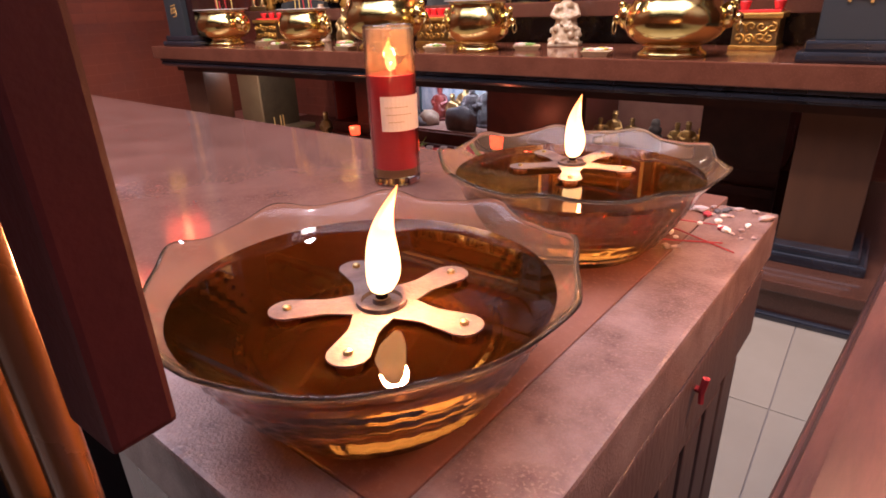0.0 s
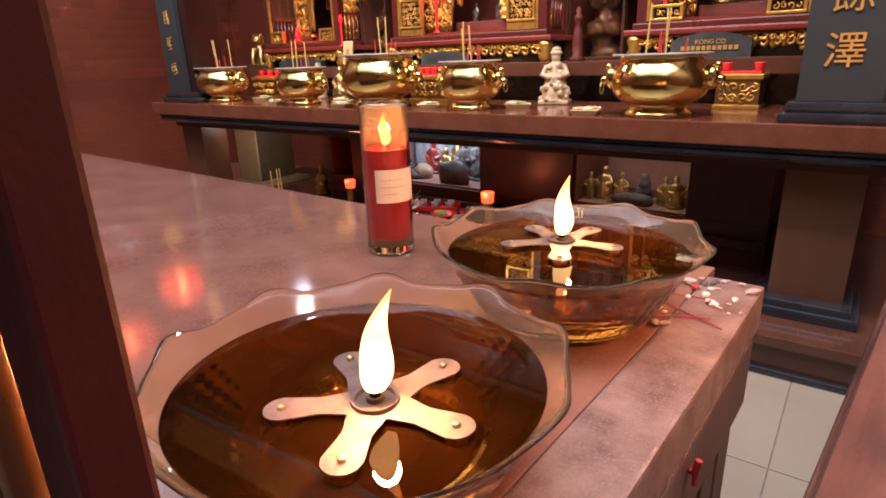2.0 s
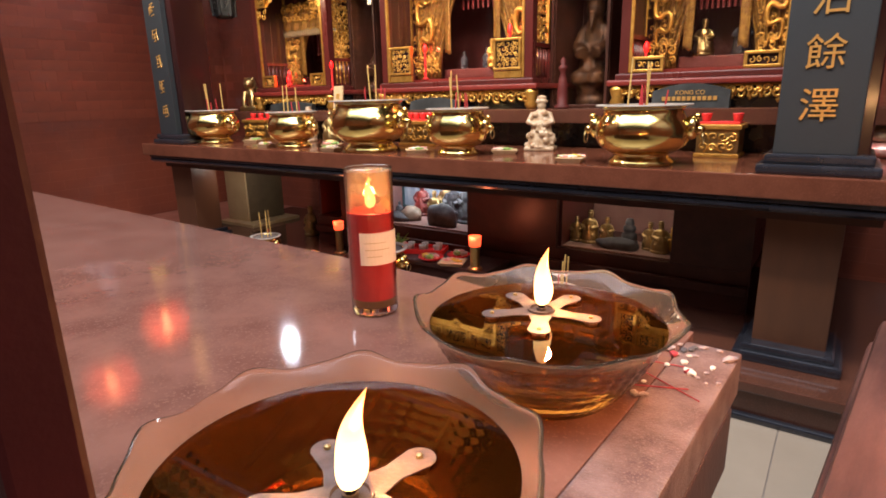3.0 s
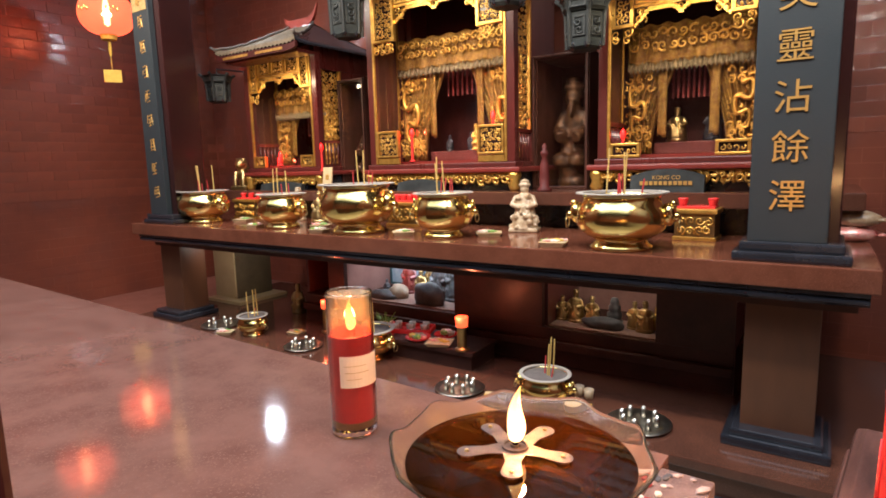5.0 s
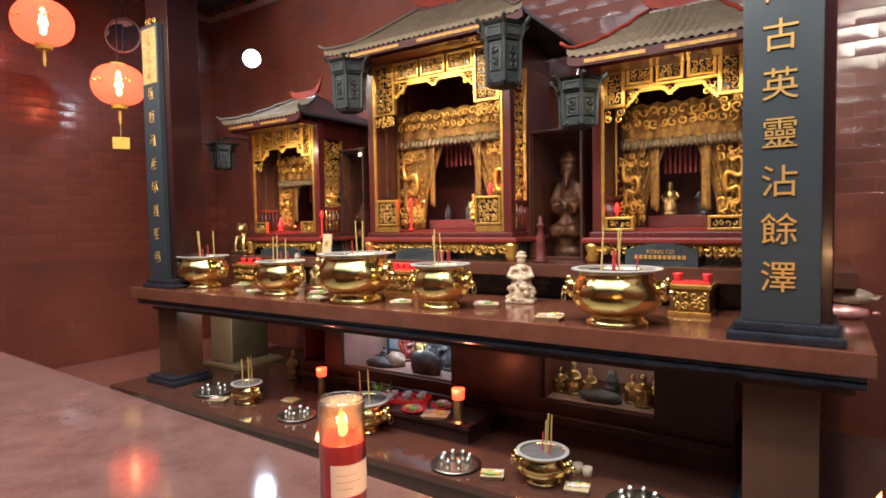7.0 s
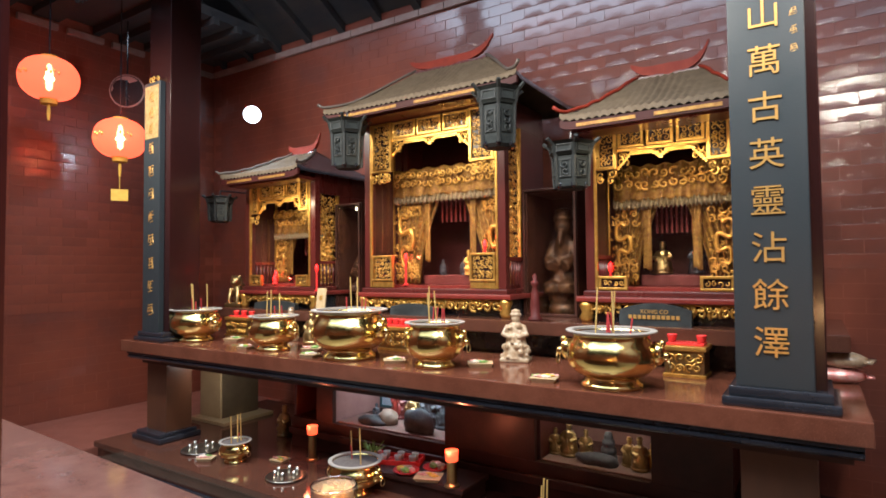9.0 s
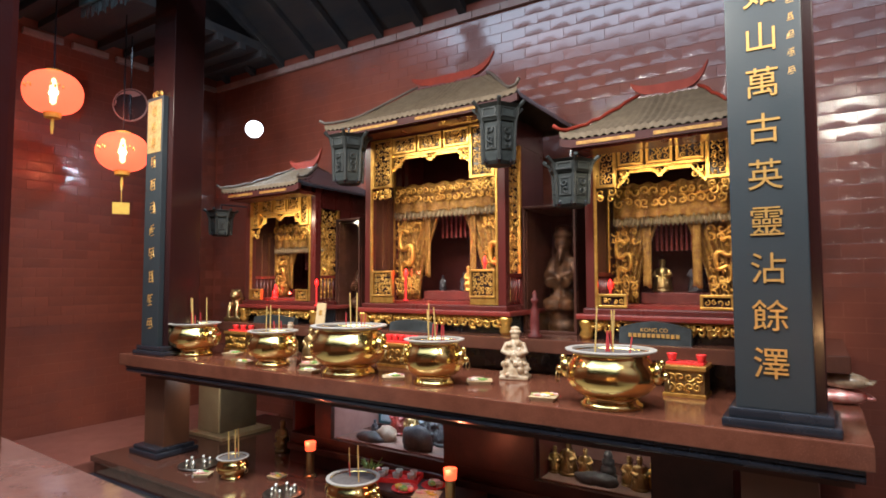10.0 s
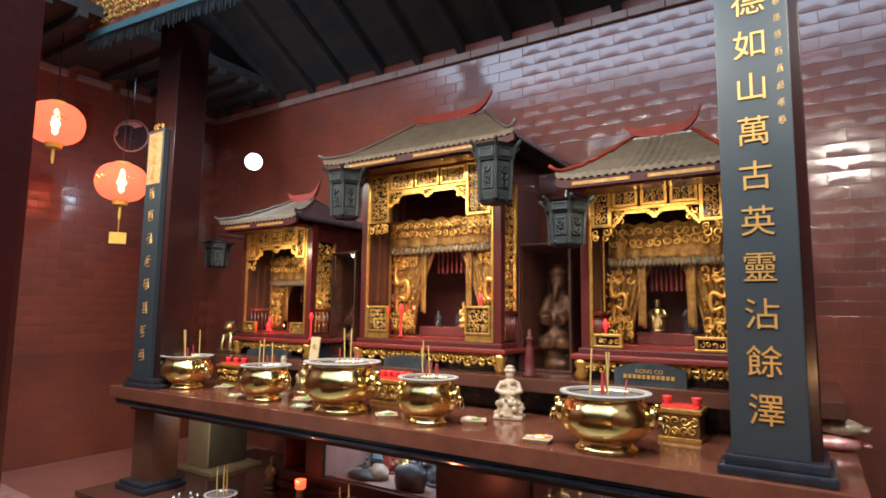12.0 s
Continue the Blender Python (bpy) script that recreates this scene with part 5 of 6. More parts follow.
def red_lantern(x, y, z, r, w, tag=False):
    e = thing("red_lantern", "lit round red cloth lantern with yellow tassel", "lantern", pose(x, y, z), "red paper lanterns")
    prof = [(0.30 * r, -0.80 * r)] + [(r * (math.cos(a) ** 0.72), 0.80 * r * math.sin(a)) for a in [(-1.28 + 2.56 * k / 14) for k in range(15)]] + [(0.30 * r, 0.80 * r)]
    part("shade", lathe(prof, 48, wave=lambda a, i: (0.012 * r * math.cos(24 * a), 0)), LANTERNGLOW, e, "glowing red ribbed cloth", smooth=True)
    part("bulb", lathe([(0, -0.45 * r), (0.10 * r, -0.35 * r), (0.12 * r, 0.2 * r), (0.06 * r, 0.5 * r), (0, 0.55 * r)], 16), BULB, e, "bright warm bulb", smooth=True)
    part("top_cap", lathe([(0, 0.86 * r), (0.30 * r, 0.86 * r), (0.31 * r, 0.79 * r), (0, 0.79 * r)], 24), YELLOW, e)
    part("bottom_cap", lathe([(0, -0.79 * r), (0.31 * r, -0.79 * r), (0.27 * r, -0.98 * r), (0, -0.98 * r)], 24), YELLOW, e)
    part("tassel", lathe([(0, -0.98 * r), (0.05 * r, -1.0 * r), (0.06 * r, -1.35 * r), (0.035 * r, -1.6 * r), (0, -1.6 * r)], 10), YELLOW, e, "yellow thread tassel")
    if tag:
        part("tag", bx(-0.072, 0.072, -0.002, 0.002, -0.60, -0.49), YELLOW, e, "yellow paper tag").rotation_euler = (0, 0, radians(60))
        part("tag_thread", tube([(0, 0, -1.6 * r), (0, 0, -0.492)], 0.003, None, 5), YELLOW, e)
    part("cord", tube([(0, 0, 0.86 * r), (0, 0, 4.22 - z)], 0.006, None, 5), BLACK, e)
    b = bmesh.new()
    for k in range(3):
        a = math.radians(-140 + 62 * k)
        for j in range(4):
            blob(b, (0.985 * r * math.cos(a) + 0.03 * math.sin(a) * (j - 1.5), 0.985 * r * math.sin(a) - 0.03 * math.cos(a) * (j - 1.5), 0.07 * r * (j % 2)), 0.011, 1, (1, 1, 1.8))
    part("gold_print", b, GOLD, e, "gold printed mark")
    lamp("lantern_bulb", "POINT", pose(x, y, z), w, (1.0, 0.42, 0.22), 0.03)
    return e


red_lantern(-5.52, 2.50, 3.32, 0.236, 50)
red_lantern(-5.36, 3.05, 2.86, 0.230, 50, True)
ring = thing("taiji_disc", "dark hanging disc with a pale swirl and thin rim", "ornament", pose(-5.62, 3.25, 3.42, 0, 0, 40) @ Matrix.Diagonal((0.86, 0.86, 0.86, 1)))
part("disc", lathe([(0, -0.01), (0.185, -0.01), (0.185, 0.01), (0, 0.01)], 48), PILLAR, ring, "near-black disc").rotation_euler = (radians(90), 0, 0)
part("hoop", tube([(0.19 * math.cos(a), 0, 0.19 * math.sin(a)) for a in [k / 40 * 2 * math.pi for k in range(41)]], 0.011, None, 8), SWIRL, ring, "pale worn rim", smooth=True)
b = bmesh.new()
arc = [(0.172 * math.cos(a), 0.172 * math.sin(a)) for a in [math.pi * (0.25 + k / 24 * 0.78) for k in range(25)]]
back = [(0.0 + 0.10 * math.cos(a) - 0.06, 0.06 + 0.07 * math.sin(a)) for a in [math.pi * (1.15 - k / 12 * 1.0) for k in range(13)]]
outline = arc + back
f0 = [b.verts.new((x, -0.0105, z)) for x, z in outline]
f1 = [b.verts.new((x, -0.018, z)) for x, z in outline]
b.faces.new(f1)
for k in range(len(outline)):
    b.faces.new((f0[k], f0[(k + 1) % len(outline)], f1[(k + 1) % len(outline)], f1[k]))
bmesh.ops.recalc_face_normals(b, faces=b.faces)
part("swirl", b, SWIRL, ring, "pale pinkish comma-shaped half")
part("post", bx(-0.012, 0.012, -0.03, -0.019, -0.19, 0.12, 0.003), BLACK, ring)
part("chain", tube([(0, 0, 0.195), (0, 0, 0.94)], 0.009, None, 5), BLACK, ring)

# embroidered cloth under the beam
val = thing("ceiling_valance", "embroidered orange and gold temple valance with fringe", "valance", pose(-5.28, 2.60, 0.02, 0, 0, 0))
b = swag(bmesh.new(), 0.0, 4.2, 0, 0.55, 0, 16, 0.012)
for v in b.verts:
    v.co.z += 4.10 - 0.07 * v.co.x
part("cloth", b, CLOTHRED, val, "faded orange brocade", smooth=True)
b = bmesh.new()
carving(b, 0.05, 1.7, 0.08, 0.5, -0.016, 0.034, 700, 0.12)
for v in b.verts:
    v.co.z += 4.10 - 0.07 * v.co.x
part("embroidery", b, GOLD, val, "gold thread pattern", smooth=True)
b = bmesh.new()
box(b, 0, 4.2, -0.02, 0.02, -0.03, 0.03)
for v in b.verts:
    v.co.z += 4.10 - 0.07 * v.co.x
part("hem", b, TEAL, val, "teal hem band")
rnd = random.Random(9)
b = bmesh.new()
for k in range(150):
    x = 0.014 + k * 0.028
    z = 4.07 - 0.07 * x
    tube([(x, 0, z), (x + rnd.uniform(-0.006, 0.006), rnd.uniform(-0.01, 0.01), z - rnd.uniform(0.09, 0.14))], 0.005, b, 4)
part("fringe", b, LANTERN, val, "dark beaded fringe")["kind"] = "stuff"

# ==== under the altar ====
low = thing("altar_cupboard", "dark red panelled cupboard under the altar with open niches", "cupboard")
part("lower_panel", bx(-3.36, -0.16, 3.40, 3.44, 0.175, 0.405), CUPBOARD, low)
part("step", bx(-3.36, -0.16, 3.36, 3.399, 0.28, 0.33, 0.006), CUPBOARD, low)
for xa, xb in ((-3.09, -2.92), (-1.895, -1.245), (-0.56, -0.16)):
    part("stile", bx(xa, xb, 3.40, 3.44, 0.406, 0.90), CUPBOARD, low)
part("niche_floor", bx(-3.36, -0.16, 3.441, 4.05, 0.38, 0.405), BROWN, low)
part("niche_back", bx(-3.36, -1.90, 3.98, 4.01, 0.406, 0.90), NICHE, low, "pale pinkish plaster back")
part("niche_back", bx(-1.88, -0.16, 4.0, 4.03, 0.406, 0.90), NICHE, low, "pale pinkish plaster back")
for x in (-3.38, -2.945, -1.892, -1.25, -0.556, -0.19):
    part("divider", bx(x, x + 0.025, 3.441, 3.979, 0.406, 0.898), NICHE if x == -2.945 else DARKRED, low)
part("head_rail", bx(-3.38, -0.16, 3.40, 4.03, 0.901, 0.9035), CUPBOARD, low)
part("niche_ledge", bx(-2.90, -1.91, 3.445, 3.75, 0.406, 0.416, 0.003), CORNICE, low, "pale stone ledge")
part("niche_ledge", bx(-1.22, -0.565, 3.445, 3.75, 0.406, 0.414, 0.003), CORNICE, low, "pale stone ledge")
# white lamp of the left niche
lamp("niche_lamp", "AREA", look((-2.35, 3.56, 0.87), (-2.35, 3.95, 0.45)), 3.0, (0.92, 0.96, 1.0), 0.6, 0.05)
# these two are added fill, on the right niche and on the beige block
lamp("niche_lamp", "AREA", look((-0.9, 3.47, 0.85), (-0.9, 3.8, 0.4)), 0.7, (1.0, 0.85, 0.65), 0.5, 0.04)
lamp("niche_lamp", "AREA", look((-4.0, 3.2, 0.80), (-4.5, 3.7, 0.4)), 1.3, (1.0, 0.9, 0.75), 0.3, 0.04)
pic = thing("painted_picture", "blue and white painted waterfall picture in the niche", "picture", pose(-2.42, 3.978, 0.66))
part("canvas", bx(-0.47, 0.47, -0.012, 0.0, -0.22, 0.21), PAINTING, pic)
part("frame", gilt_frame(bmesh.new(), -0.49, 0.49, -0.24, 0.23, -0.02, -0.001, 0.02), TEAL, pic)


def rock(x, y, z, r, sq, seed, label, material):
    b = bmesh.new()
    blob(b, (0, 0, 0), r, 3, sq)
    for v in b.verts:
        v.co *= 1 + 0.28 * noise.noise(v.co / r * 1.6 + Vector((seed, 0, 0)))
        v.co.z = max(v.co.z, -r * sq[2] * 0.55)
    o = part("scholar_stone", b, material, smooth=True)
    o.matrix_world = pose(x, y, z + r * sq[2] * 0.55)
    return tagged(o, label, "stone")


SLATE = mat("rough slate", (0.035, 0.036, 0.04), 0.6, 0, (0.10, 0.095, 0.09), 14, 0.7, 90, 0.5, spec=0.3)
PALESTONE = mat("pale river stone", (0.20, 0.15, 0.10), 0.5, 0, (0.22, 0.15, 0.10), 18, 0.7, 120, 0.4)
rock(-2.20, 3.52, 0.416, 0.145, (1.0, 0.35, 0.75), 3, "rounded black scholar stone on the niche ledge", SLATE)
rock(-2.52, 3.58, 0.416, 0.075, (1.2, 0.9, 0.9), 8, "pale rounded river stone in the niche", PALESTONE)
rock(-2.62, 3.52, 0.416, 0.085, (1.5, 0.7, 0.5), 5, "low dark scholar stone in the niche", SLATE)
for k, (x, y, h, m) in enumerate(((-2.56, 3.78, 0.27, REDWOOD), (-2.21, 3.70, 0.31, SLATE), (-2.08, 3.72, 0.33, SLATE), (-2.40, 3.72, 0.22, OLDBRASS), (-2.33, 3.80, 0.30, OLDBRASS), (-3.22, 3.62, 0.20, OLDBRASS), (-3.14, 3.70, 0.36, OLDBRASS), (-2.70, 3.66, 0.12, SLATE), (-1.19, 3.60, 0.16, OLDBRASS), (-1.10, 3.60, 0.21, OLDBRASS), (-1.0, 3.62, 0.17, OLDBRASS), (-0.73, 3.60, 0.17, OLDBRASS), (-0.66, 3.56, 0.19, OLDBRASS), (-0.61, 3.64, 0.14, GOLD))):
    figure(x, y, 0.406 if x < -3 else 0.415, h, m, ("small dark statue in the cupboard niche", "small worn brass statue in the cupboard niche")[m in (OLDBRASS, GOLD)], seed=40 + k, wide=1.15)
pg = part("stone_pagoda", lathe([(0, 0), (0.05, 0), (0.052, 0.03), (0.035, 0.038), (0.046, 0.05), (0.044, 0.078), (0.03, 0.086), (0.038, 0.098), (0.036, 0.122), (0.024, 0.13), (0.028, 0.14), (0.02, 0.17), (0, 0.176)], 20), SLATE, smooth=True)
pg.matrix_world = pose(-0.86, 3.62, 0.414)
tagged(pg, "small dark stacked stone pagoda in the niche", "ornament")
rock(-0.90, 3.52, 0.414, 0.09, (1.5, 0.5, 0.5), 15, "dark rockwork beside brass statues", SLATE)

bb = thing("beige_block", "beige stone block on a pale slab beneath the altar", "block", pose(-4.55, 3.7, 0.175))
part("slab", bx(-0.26, 0.26, -0.26, 0.3, 0.0, 0.03, 0.004), BEIGE, bb)
# one block in two tones: grey-brown for the shaded side, beige for the lit front
part("block", bx(-0.22, 0.10, -0.16, 0.25, 0.03, 0.72, 0.006), SHADEDSTONE, bb, "polished stone body in a shaded grey-brown")
part("front_panel", bx(-0.21, 0.095, -0.18, -0.161, 0.035, 0.71, 0.003), BEIGE, bb, "beige stone front in the lit tone")
figure(-3.62, 3.55, 0.175, 0.26, OLDBRASS, "small brass statue on the platform", seed=61)

stp = thing("offering_step", "low dark wooden step holding offerings", "step", pose(-2.05, 3.16, 0.175))
part("board", bx(-0.48, 0.52, -0.14, 0.18, 0.09, 0.12, 0.005), CUPBOARD, stp)
part("riser", bx(-0.46, 0.50, -0.12, 0.17, 0.0, 0.09), CUPBOARD, stp)


def cup_candle(x, y, z, h):
    e = thing("cup_candle", "lit red glass cup candle on a brass stand", "candle", pose(x, y, z), "small red glass candles")
    part("stand", lathe([(0, 0), (0.045, 0), (0.045, 0.01), (0.03, 0.02), (0.03, h - 0.07), (0.034, h - 0.06), (0, h - 0.06)], 20), OLDBRASS, e, "dull brass stand", smooth=False)
    part("cup", lathe([(0, h - 0.06), (0.036, h - 0.06), (0.04, h), (0.036, h), (0.033, h - 0.05), (0, h - 0.05)], 20), CUPGLOW, e, "glowing red glass", smooth=True)
    flame(e, 0.03, 0.006, (0.004, 0)).location = (0, 0, h - 0.045)
    return e


cup_candle(-1.62, 3.05, 0.295, 0.21)
cup_candle(-2.95, 3.22, 0.175, 0.25)
lamp("cup_candle_glow", "POINT", pose(-1.62, 3.0, 0.53), 1.4, (1.0, 0.25, 0.1), 0.02)
lamp("cup_candle_glow", "POINT", pose(-2.95, 3.17, 0.45), 1.0, (1.0, 0.25, 0.1), 0.02)

censer(-3.42, 2.90, 0.175, 0.115, 0.15, "small brass incense pot on the platform", 4, 4, 21)
censer(-0.98, 2.84, 0.175, 0.135, 0.16, "brass incense pot with pale rim on the platform", 4, 5, 22)
censer(-2.27, 2.93, 0.175, 0.17, 0.20, "wide brass incense pot with ash rim on the platform", 4, 4, 23)


def plate(x, y, z, r, cups, label="round tin plate with small upright cups"):
    p = thing("tin_plate", label, "plate", pose(x, y, z), "tin plates")
    part("dish", lathe([(0, 0.004), (r * 0.55, 0.003), (r * 0.7, 0.0), (r, 0.012), (r * 1.0, 0.016), (r * 0.72, 0.006), (0, 0.008)], 36), PEWTER, p, smooth=True)
    rnd = random.Random(int(x * 100) % 97)
    for k in range(cups):
        a = k / cups * 6.28
        q = r * 0.55
        part("thimble_cup", lathe([(0, 0.007), (0.0115, 0.007), (0.0125, 0.058), (0.0105, 0.058), (0.0095, 0.012), (0, 0.011)], 12, None, q * math.cos(a), q * math.sin(a), 0), PEWTER, p, smooth=True)
    return p


plate(-3.86, 2.92, 0.175, 0.15, 6)
plate(-2.83, 2.86, 0.175, 0.135, 6)
plate(-1.46, 2.76, 0.175, 0.14, 8)
plate(-0.49, 2.82, 0.175, 0.15, 8)
sweet_dish(-3.62, 2.80, 0.175, 30, 0.8, 31)
sweet_dish(-1.22, 2.74, 0.175, 25, 0.8, 32)
sweet_dish(-0.79, 2.82, 0.175, 15, 0.8, 33)
sweet_dish(-3.12, 3.06, 0.175, 5, 0.8, 34)
for x, y in ((-0.86, 3.02), (-0.80, 3.00)):
    o = tagged(part("tea_cup", lathe([(0, 0), (0.02, 0), (0.022, 0.006), (0.027, 0.05), (0.024, 0.05), (0.018, 0.008), (0, 0.007)], 16), WHITE, smooth=True), "small white tea cup standing beside the incense pot", "cup", "tea cups")
    o.matrix_world = pose(x, y, 0.175)


def red_tray(x, y, z, r, n, seed):
    p = thing("red_plate", "red plastic plate of offerings with small cups", "plate", pose(x, y, z), "red offering plates")
    part("dish", lathe([(0, 0.003), (r * 0.6, 0.0), (r, 0.02), (r * 0.97, 0.024), (r * 0.6, 0.008), (0, 0.008)], 28), REDPLASTIC, p, smooth=True)
    rnd = random.Random(seed)
    for k in range(n):
        a, q = rnd.uniform(0, 6.28), r * rnd.uniform(0.1, 0.6)
        b = bmesh.new()
        if k % 2:
            lathe([(0, 0.008), (0.018, 0.008), (0.026, 0.04), (0.023, 0.04), (0.016, 0.012), (0, 0.012)], 14, b, q * math.cos(a), q * math.sin(a), 0)
            part("cup", b, WHITE, p, "white cup", smooth=True)
        else:
            blob(b, (q * math.cos(a), q * math.sin(a), 0.03), 0.028, 1, (1.2, 0.9, 0.7))
            part("wrapped_food", b, (FOIL, GREEN, YELLOW)[k // 2 % 3], p, "crumpled wrapped food")
    return p


tr = thing("red_tray", "red rectangular plastic tray holding small tin cups", "tray", pose(-2.15, 3.235, 0.295, 0, 0, 20))
part("base", bx(-0.15, 0.15, -0.075, 0.075, 0.0, 0.008), REDPLASTIC, tr)
for q in (-1, 1):
    part("rim", bx(q * 0.153 - 0.004, q * 0.153 + 0.004, -0.075, 0.075, 0.0, 0.032, 0.002), REDPLASTIC, tr)
    part("rim", bx(-0.149, 0.149, q * 0.079 - 0.004, q * 0.079 + 0.004, 0.0, 0.032, 0.002), REDPLASTIC, tr)
for k in range(6):
    part("tin_cup", lathe([(0, 0.009), (0.017, 0.009), (0.025, 0.055), (0.022, 0.055), (0.015, 0.014), (0, 0.014)], 16, None, -0.10 + 0.1 * (k % 3), -0.035 + 0.07 * (k // 3), 0), RIM, tr, "dented tin cup", smooth=True)
red_tray(-2.38, 3.22, 0.295, 0.09, 7, 1)
red_tray(-1.985, 3.09, 0.295, 0.085, 6, 2)
red_tray(-1.86, 3.23, 0.295, 0.08, 4, 3)
sweet_dish(-1.80, 3.07, 0.295, 20, 1.1, 35)
b = bmesh.new()
rnd = random.Random(77)
for k in range(26):
    a = rnd.uniform(0, 6.28)
    q = rnd.uniform(0.02, 0.1)
    tube([(0, 0, 0.0), (q * 0.5 * math.cos(a), q * 0.5 * math.sin(a), 0.05), (q * math.cos(a), q * math.sin(a), rnd.uniform(0.06, 0.11))], 0.008, b, 4, lambda f: 1.2 - f)
gg = tagged(part("green_bundle", b, GREEN), "bundle of green leafy offerings on a plate", "leaves")
gg.matrix_world = pose(-2.38, 3.22, 0.295)

# ==== near frame, candle and crumbs ====
fr = thing("screen_frame", "dark red lacquered wooden screen frame with turned bars", "screen", pose(0, 0, 0))
part("post", bx(-0.066, -0.029, 0.203, 0.2285, 1.109, 2.2, 0.003), MAROON, fr)
part("turned_bar", tube([(-0.100, 0.205, 0.0), (-0.100, 0.205, 2.2)], 0.0095, None, 20), AMBERWOOD, fr, "polished amber wooden bar", smooth=True)
part("turned_bar", tube([(-0.135, 0.196, 0.0), (-0.135, 0.196, 2.2)], 0.0095, None, 20), AMBERWOOD, fr, "polished amber wooden bar", smooth=True)
part("panel", bx(-0.19, -0.18, 0.10, 0.25, 0.0, 2.2), MATTE, fr, "black board")
part("cross_rail", bx(-0.30, -0.063, 0.19, 0.216, 2.14, 2.2), DARKRED, fr)

rc = thing("red_pillar_candle", "tall lit red candle with wax drips on the side table", "candle", pose(0.263, 0.80, 0.9))
b = lathe([(0, 0), (0.016, 0), (0.016, 0.02), (0.0098, 0.04), (0.0095, 0.30), (0.0103, 0.312), (0.008, 0.314), (0, 0.306)], 24)
part("wax", b, REDWAX, rc, smooth=True)
rnd = random.Random(17)
b = bmesh.new()
for k in range(9):
    a, z1 = rnd.uniform(0, 6.28), rnd.uniform(0.12, 0.30)
    tube([(0.0098 * math.cos(a), 0.0098 * math.sin(a), z1), (0.0101 * math.cos(a + 0.1), 0.0101 * math.sin(a + 0.1), z1 - rnd.uniform(0.03, 0.10))], 0.0024, b, 6, lambda f: 0.6 + 0.8 * f)
part("wax_drip", b, REDWAX, rc, "run-down red wax", smooth=True)
part("wick", tube([(0, 0, 0.305), (0.001, 0, 0.322)], 0.0012, None, 5), MATTE, rc, "charred wick")
flame(rc, 0.042, 0.0075, (0.0, 0.003)).location = (0, 0, 0.318)
lamp("red_candle_flame", "POINT", pose(0.263, 0.80, 1.245), FLAME_W * 1.0, (1.0, 0.5, 0.18), 0.010)

CRUMB = mat("stained wax crumb", (0.50, 0.36, 0.30), 0.6, 0, (0.2, 0.1, 0.07), 60, 0.7, 300, 0.3)
rnd = random.Random(31)
for k in range(38):
    b = bmesh.new()
    r = rnd.uniform(0.003, 0.008)
    blob(b, (0, 0, 0), r, 1, (rnd.uniform(0.8, 1.8), 0.9, 0.55))
    for v in b.verts:
        v.co *= 1 + 0.3 * noise.noise(v.co * 300 + Vector((k, 0, 0)))
    o = part("wax_crumb", b, (CRUMB, CRUMB, PAPER, CRUMB, CRUMB, ASH, CRUMB, PAPER, REDSTICK)[k % 9])
    far = k < 24
    x = rnd.uniform(-0.02, 0.085) if far else rnd.uniform(-0.04, 0.02)
    y = rnd.uniform(0.84, 0.95) if far else rnd.uniform(0.76, 0.83)
    o.matrix_world = pose(x, y, 0.992 + r * 0.4, 0, 0, rnd.uniform(0, 180))
    tagged(o, "dry crumb of candle wax on the table", "crumb", "crumbs on the table edge")
for k, (x, y, t) in enumerate(((0.01, 0.80, 20), (0.03, 0.82, -30), (-0.01, 0.87, 5))):
    o = tagged(part("spent_stick", tube([(-0.05, 0, 0), (0.05, 0, 0.001)], 0.0009, None, 5), REDSTICK), "thin spent red incense stick lying on the table", "stick", "spent sticks")
    o.matrix_world = pose(x, y, 0.9935, 0, 0, t)

# ==== pieces of walls and floor ====


def brick_mesh(l, h, d):
    me = bpy.data.meshes.new("brick")
    b = bx(-l / 2, l / 2, -d, 0, -h / 2, h / 2, 0.0012)
    b.to_mesh(me)
    b.free()
    me.materials.append(BRICK)
    return me


BL, BH = 0.235, 0.096
whole = brick_mesh(BL - 0.003, BH - 0.003, 0.0145)
rest_v, rest_f = [], []
rnd = random.Random(12)
count = 0


def rest_brick(m):
    n = len(rest_v)
    for sx, sy, sz in ((-1, 0, -1), (1, 0, -1), (1, 0, 1), (-1, 0, 1), (-1, -1, -1), (1, -1, -1), (1, -1, 1), (-1, -1, 1)):
        q = 0.97 if sy else 1.0
        rest_v.append(m @ Vector((sx * (BL - 0.004) / 2 * (1 - (1 - q) * 0.4), sy * 0.014, sz * (BH - 0.004) / 2 * q)))
    for f in ((4, 5, 6, 7), (0, 1, 5, 4), (1, 2, 6, 5), (2, 3, 7, 6), (3, 0, 4, 7)):
        rest_f.append([n + i for i in f])


def flush_rest(parent, name):
    me = bpy.data.meshes.new(name)
    me.from_pydata([tuple(v) for v in rest_v], [], rest_f)
    me.materials.append(BRICK)
    o = new(name, me)
    o.parent = parent
    o["kind"] = "stuff"
    rest_v.clear()
    rest_f.clear()


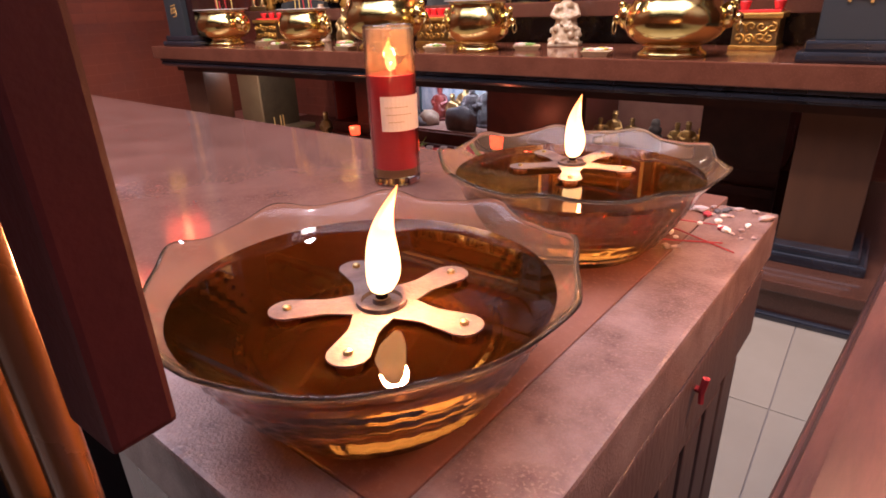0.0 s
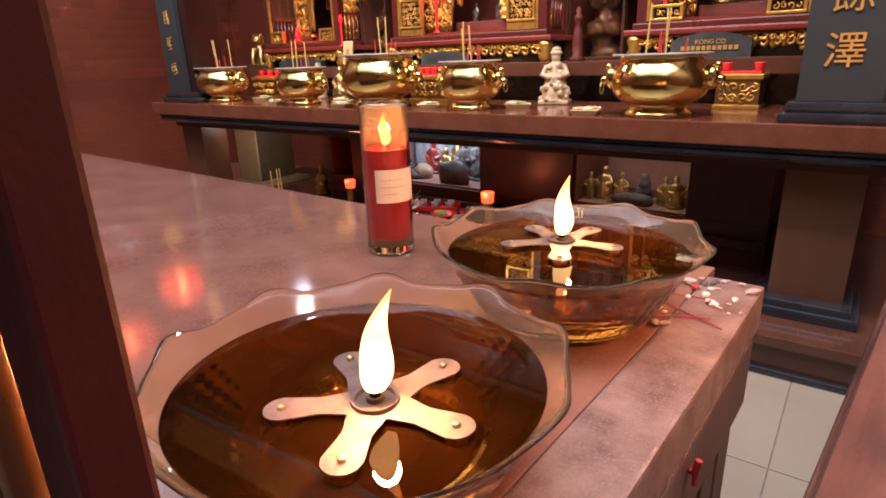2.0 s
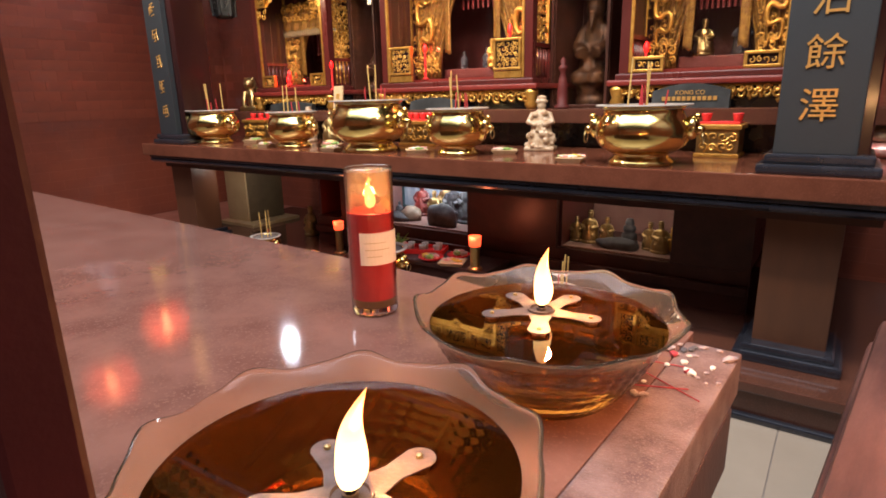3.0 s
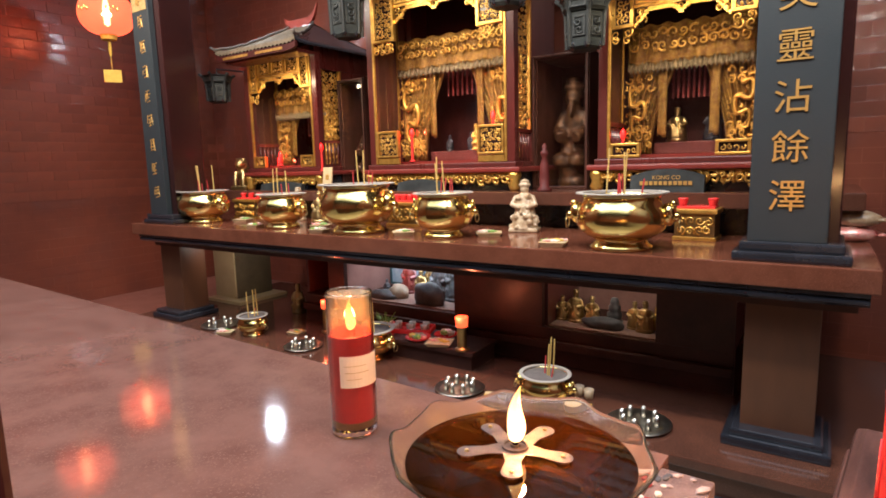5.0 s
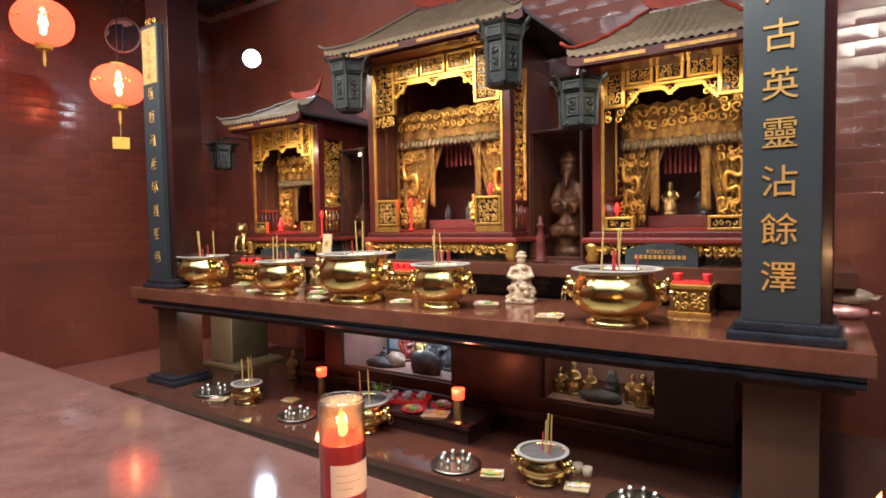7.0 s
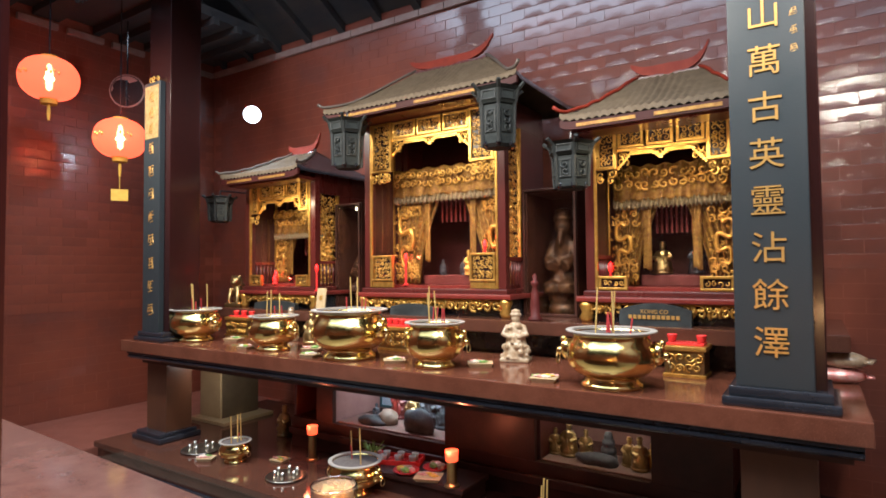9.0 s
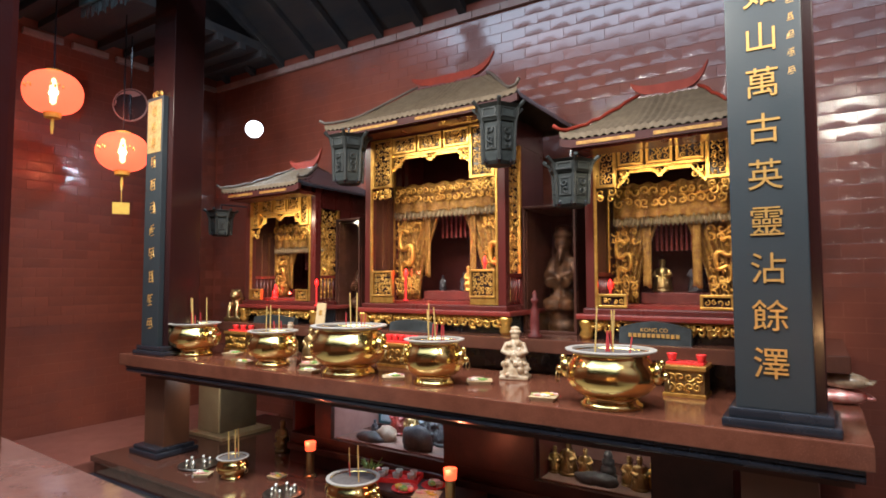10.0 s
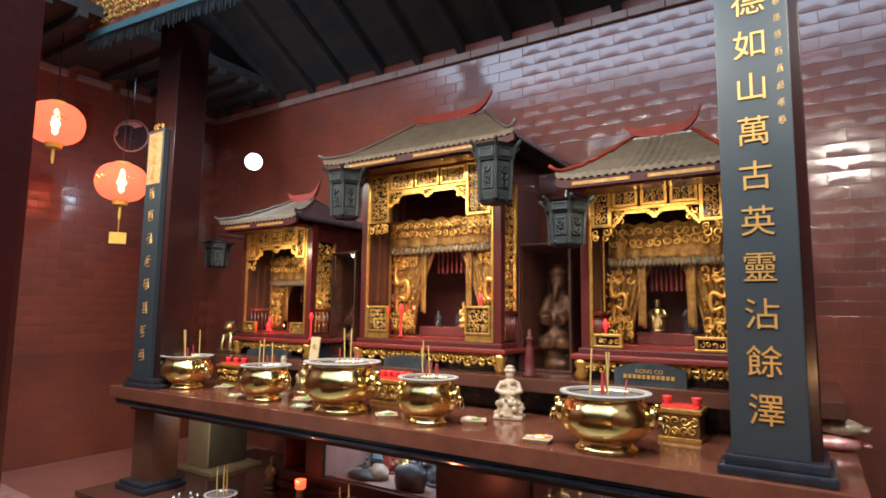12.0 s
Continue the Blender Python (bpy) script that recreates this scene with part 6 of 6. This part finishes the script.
for j in range(43):
    for i in range(42):
        x = WALL_L + 0.15 + i * BL + (BL / 2 if j % 2 else 0)
        z = 0.07 + j * BH
        if x > WALL_R - 0.15 or z > 4.15:
            continue
        m = pose(x, WALL_Y + 0.0185, z, rnd.uniform(-0.7, 0.7), 0, rnd.uniform(-0.5, 0.5))
        if count < 300 and (-1.9 < x < 1.5 and z > 3.05 or 0.2 < x < 1.5 and z > 1.6):
            o = new("brick", whole)
            o.parent = wall_back
            o.matrix_world = m
            count += 1
        else:
            rest_brick(m)
flush_rest(wall_back, "brickwork")
count = 0
for j in range(43):
    for i in range(36):
        y = WALL_F + 0.2 + i * BL + (BL / 2 if j % 2 else 0)
        z = 0.07 + j * BH
        if y > WALL_Y - 0.1 or z > 4.15:
            continue
        m = pose(WALL_L - 0.0185, y, z, rnd.uniform(-0.7, 0.7), 0, 90 + rnd.uniform(-0.5, 0.5))
        if count < 300 and y > 1.6 and 1.2 < z < 3.6:
            o = new("brick", whole)
            o.parent = wall_left
            o.matrix_world = m
            count += 1
        else:
            rest_brick(m)
flush_rest(wall_left, "brickwork")
b = bmesh.new()
for i in range(32):
    x = WALL_L + 0.02 + i * 0.295
    if x > WALL_R - 0.3:
        break
    box(b, x, x + 0.288, WALL_Y - 0.03, WALL_Y + 0.005, 4.06, 4.13, 0.004)
tagged(part("wall_cornice", b, CORNICE), "pale worn brick course under the ceiling", "cornice", kind="structure")
b = bmesh.new()
for i in range(7):
    y = 1.6 + i * 0.45
    box(b, WALL_L + 0.002, WALL_L + 0.05, y, y + 0.36, 4.05, 4.11, 0.004)
tagged(part("wall_ledge_trim", b, CORNICE), "pale beam-end strip under the eaves", "trim", kind="structure")

tile_me = bpy.data.meshes.new("floor_tile")
TS = 0.69
b = bx(0.002, TS - 0.002, 0.002, TS - 0.002, -0.006, 0.0, 0.0015)
b.to_mesh(tile_me)
b.free()
tile_me.materials.append(TILE)
for i in range(14):
    for j in range(12):
        x, y = -6.12 + i * TS, -3.55 + j * TS + 0.01
        if x + TS > WALL_R or y + TS > WALL_Y:
            continue
        o = new("floor_tile", tile_me)
        o.parent = floor
        o.location = (x, y, 0.0)
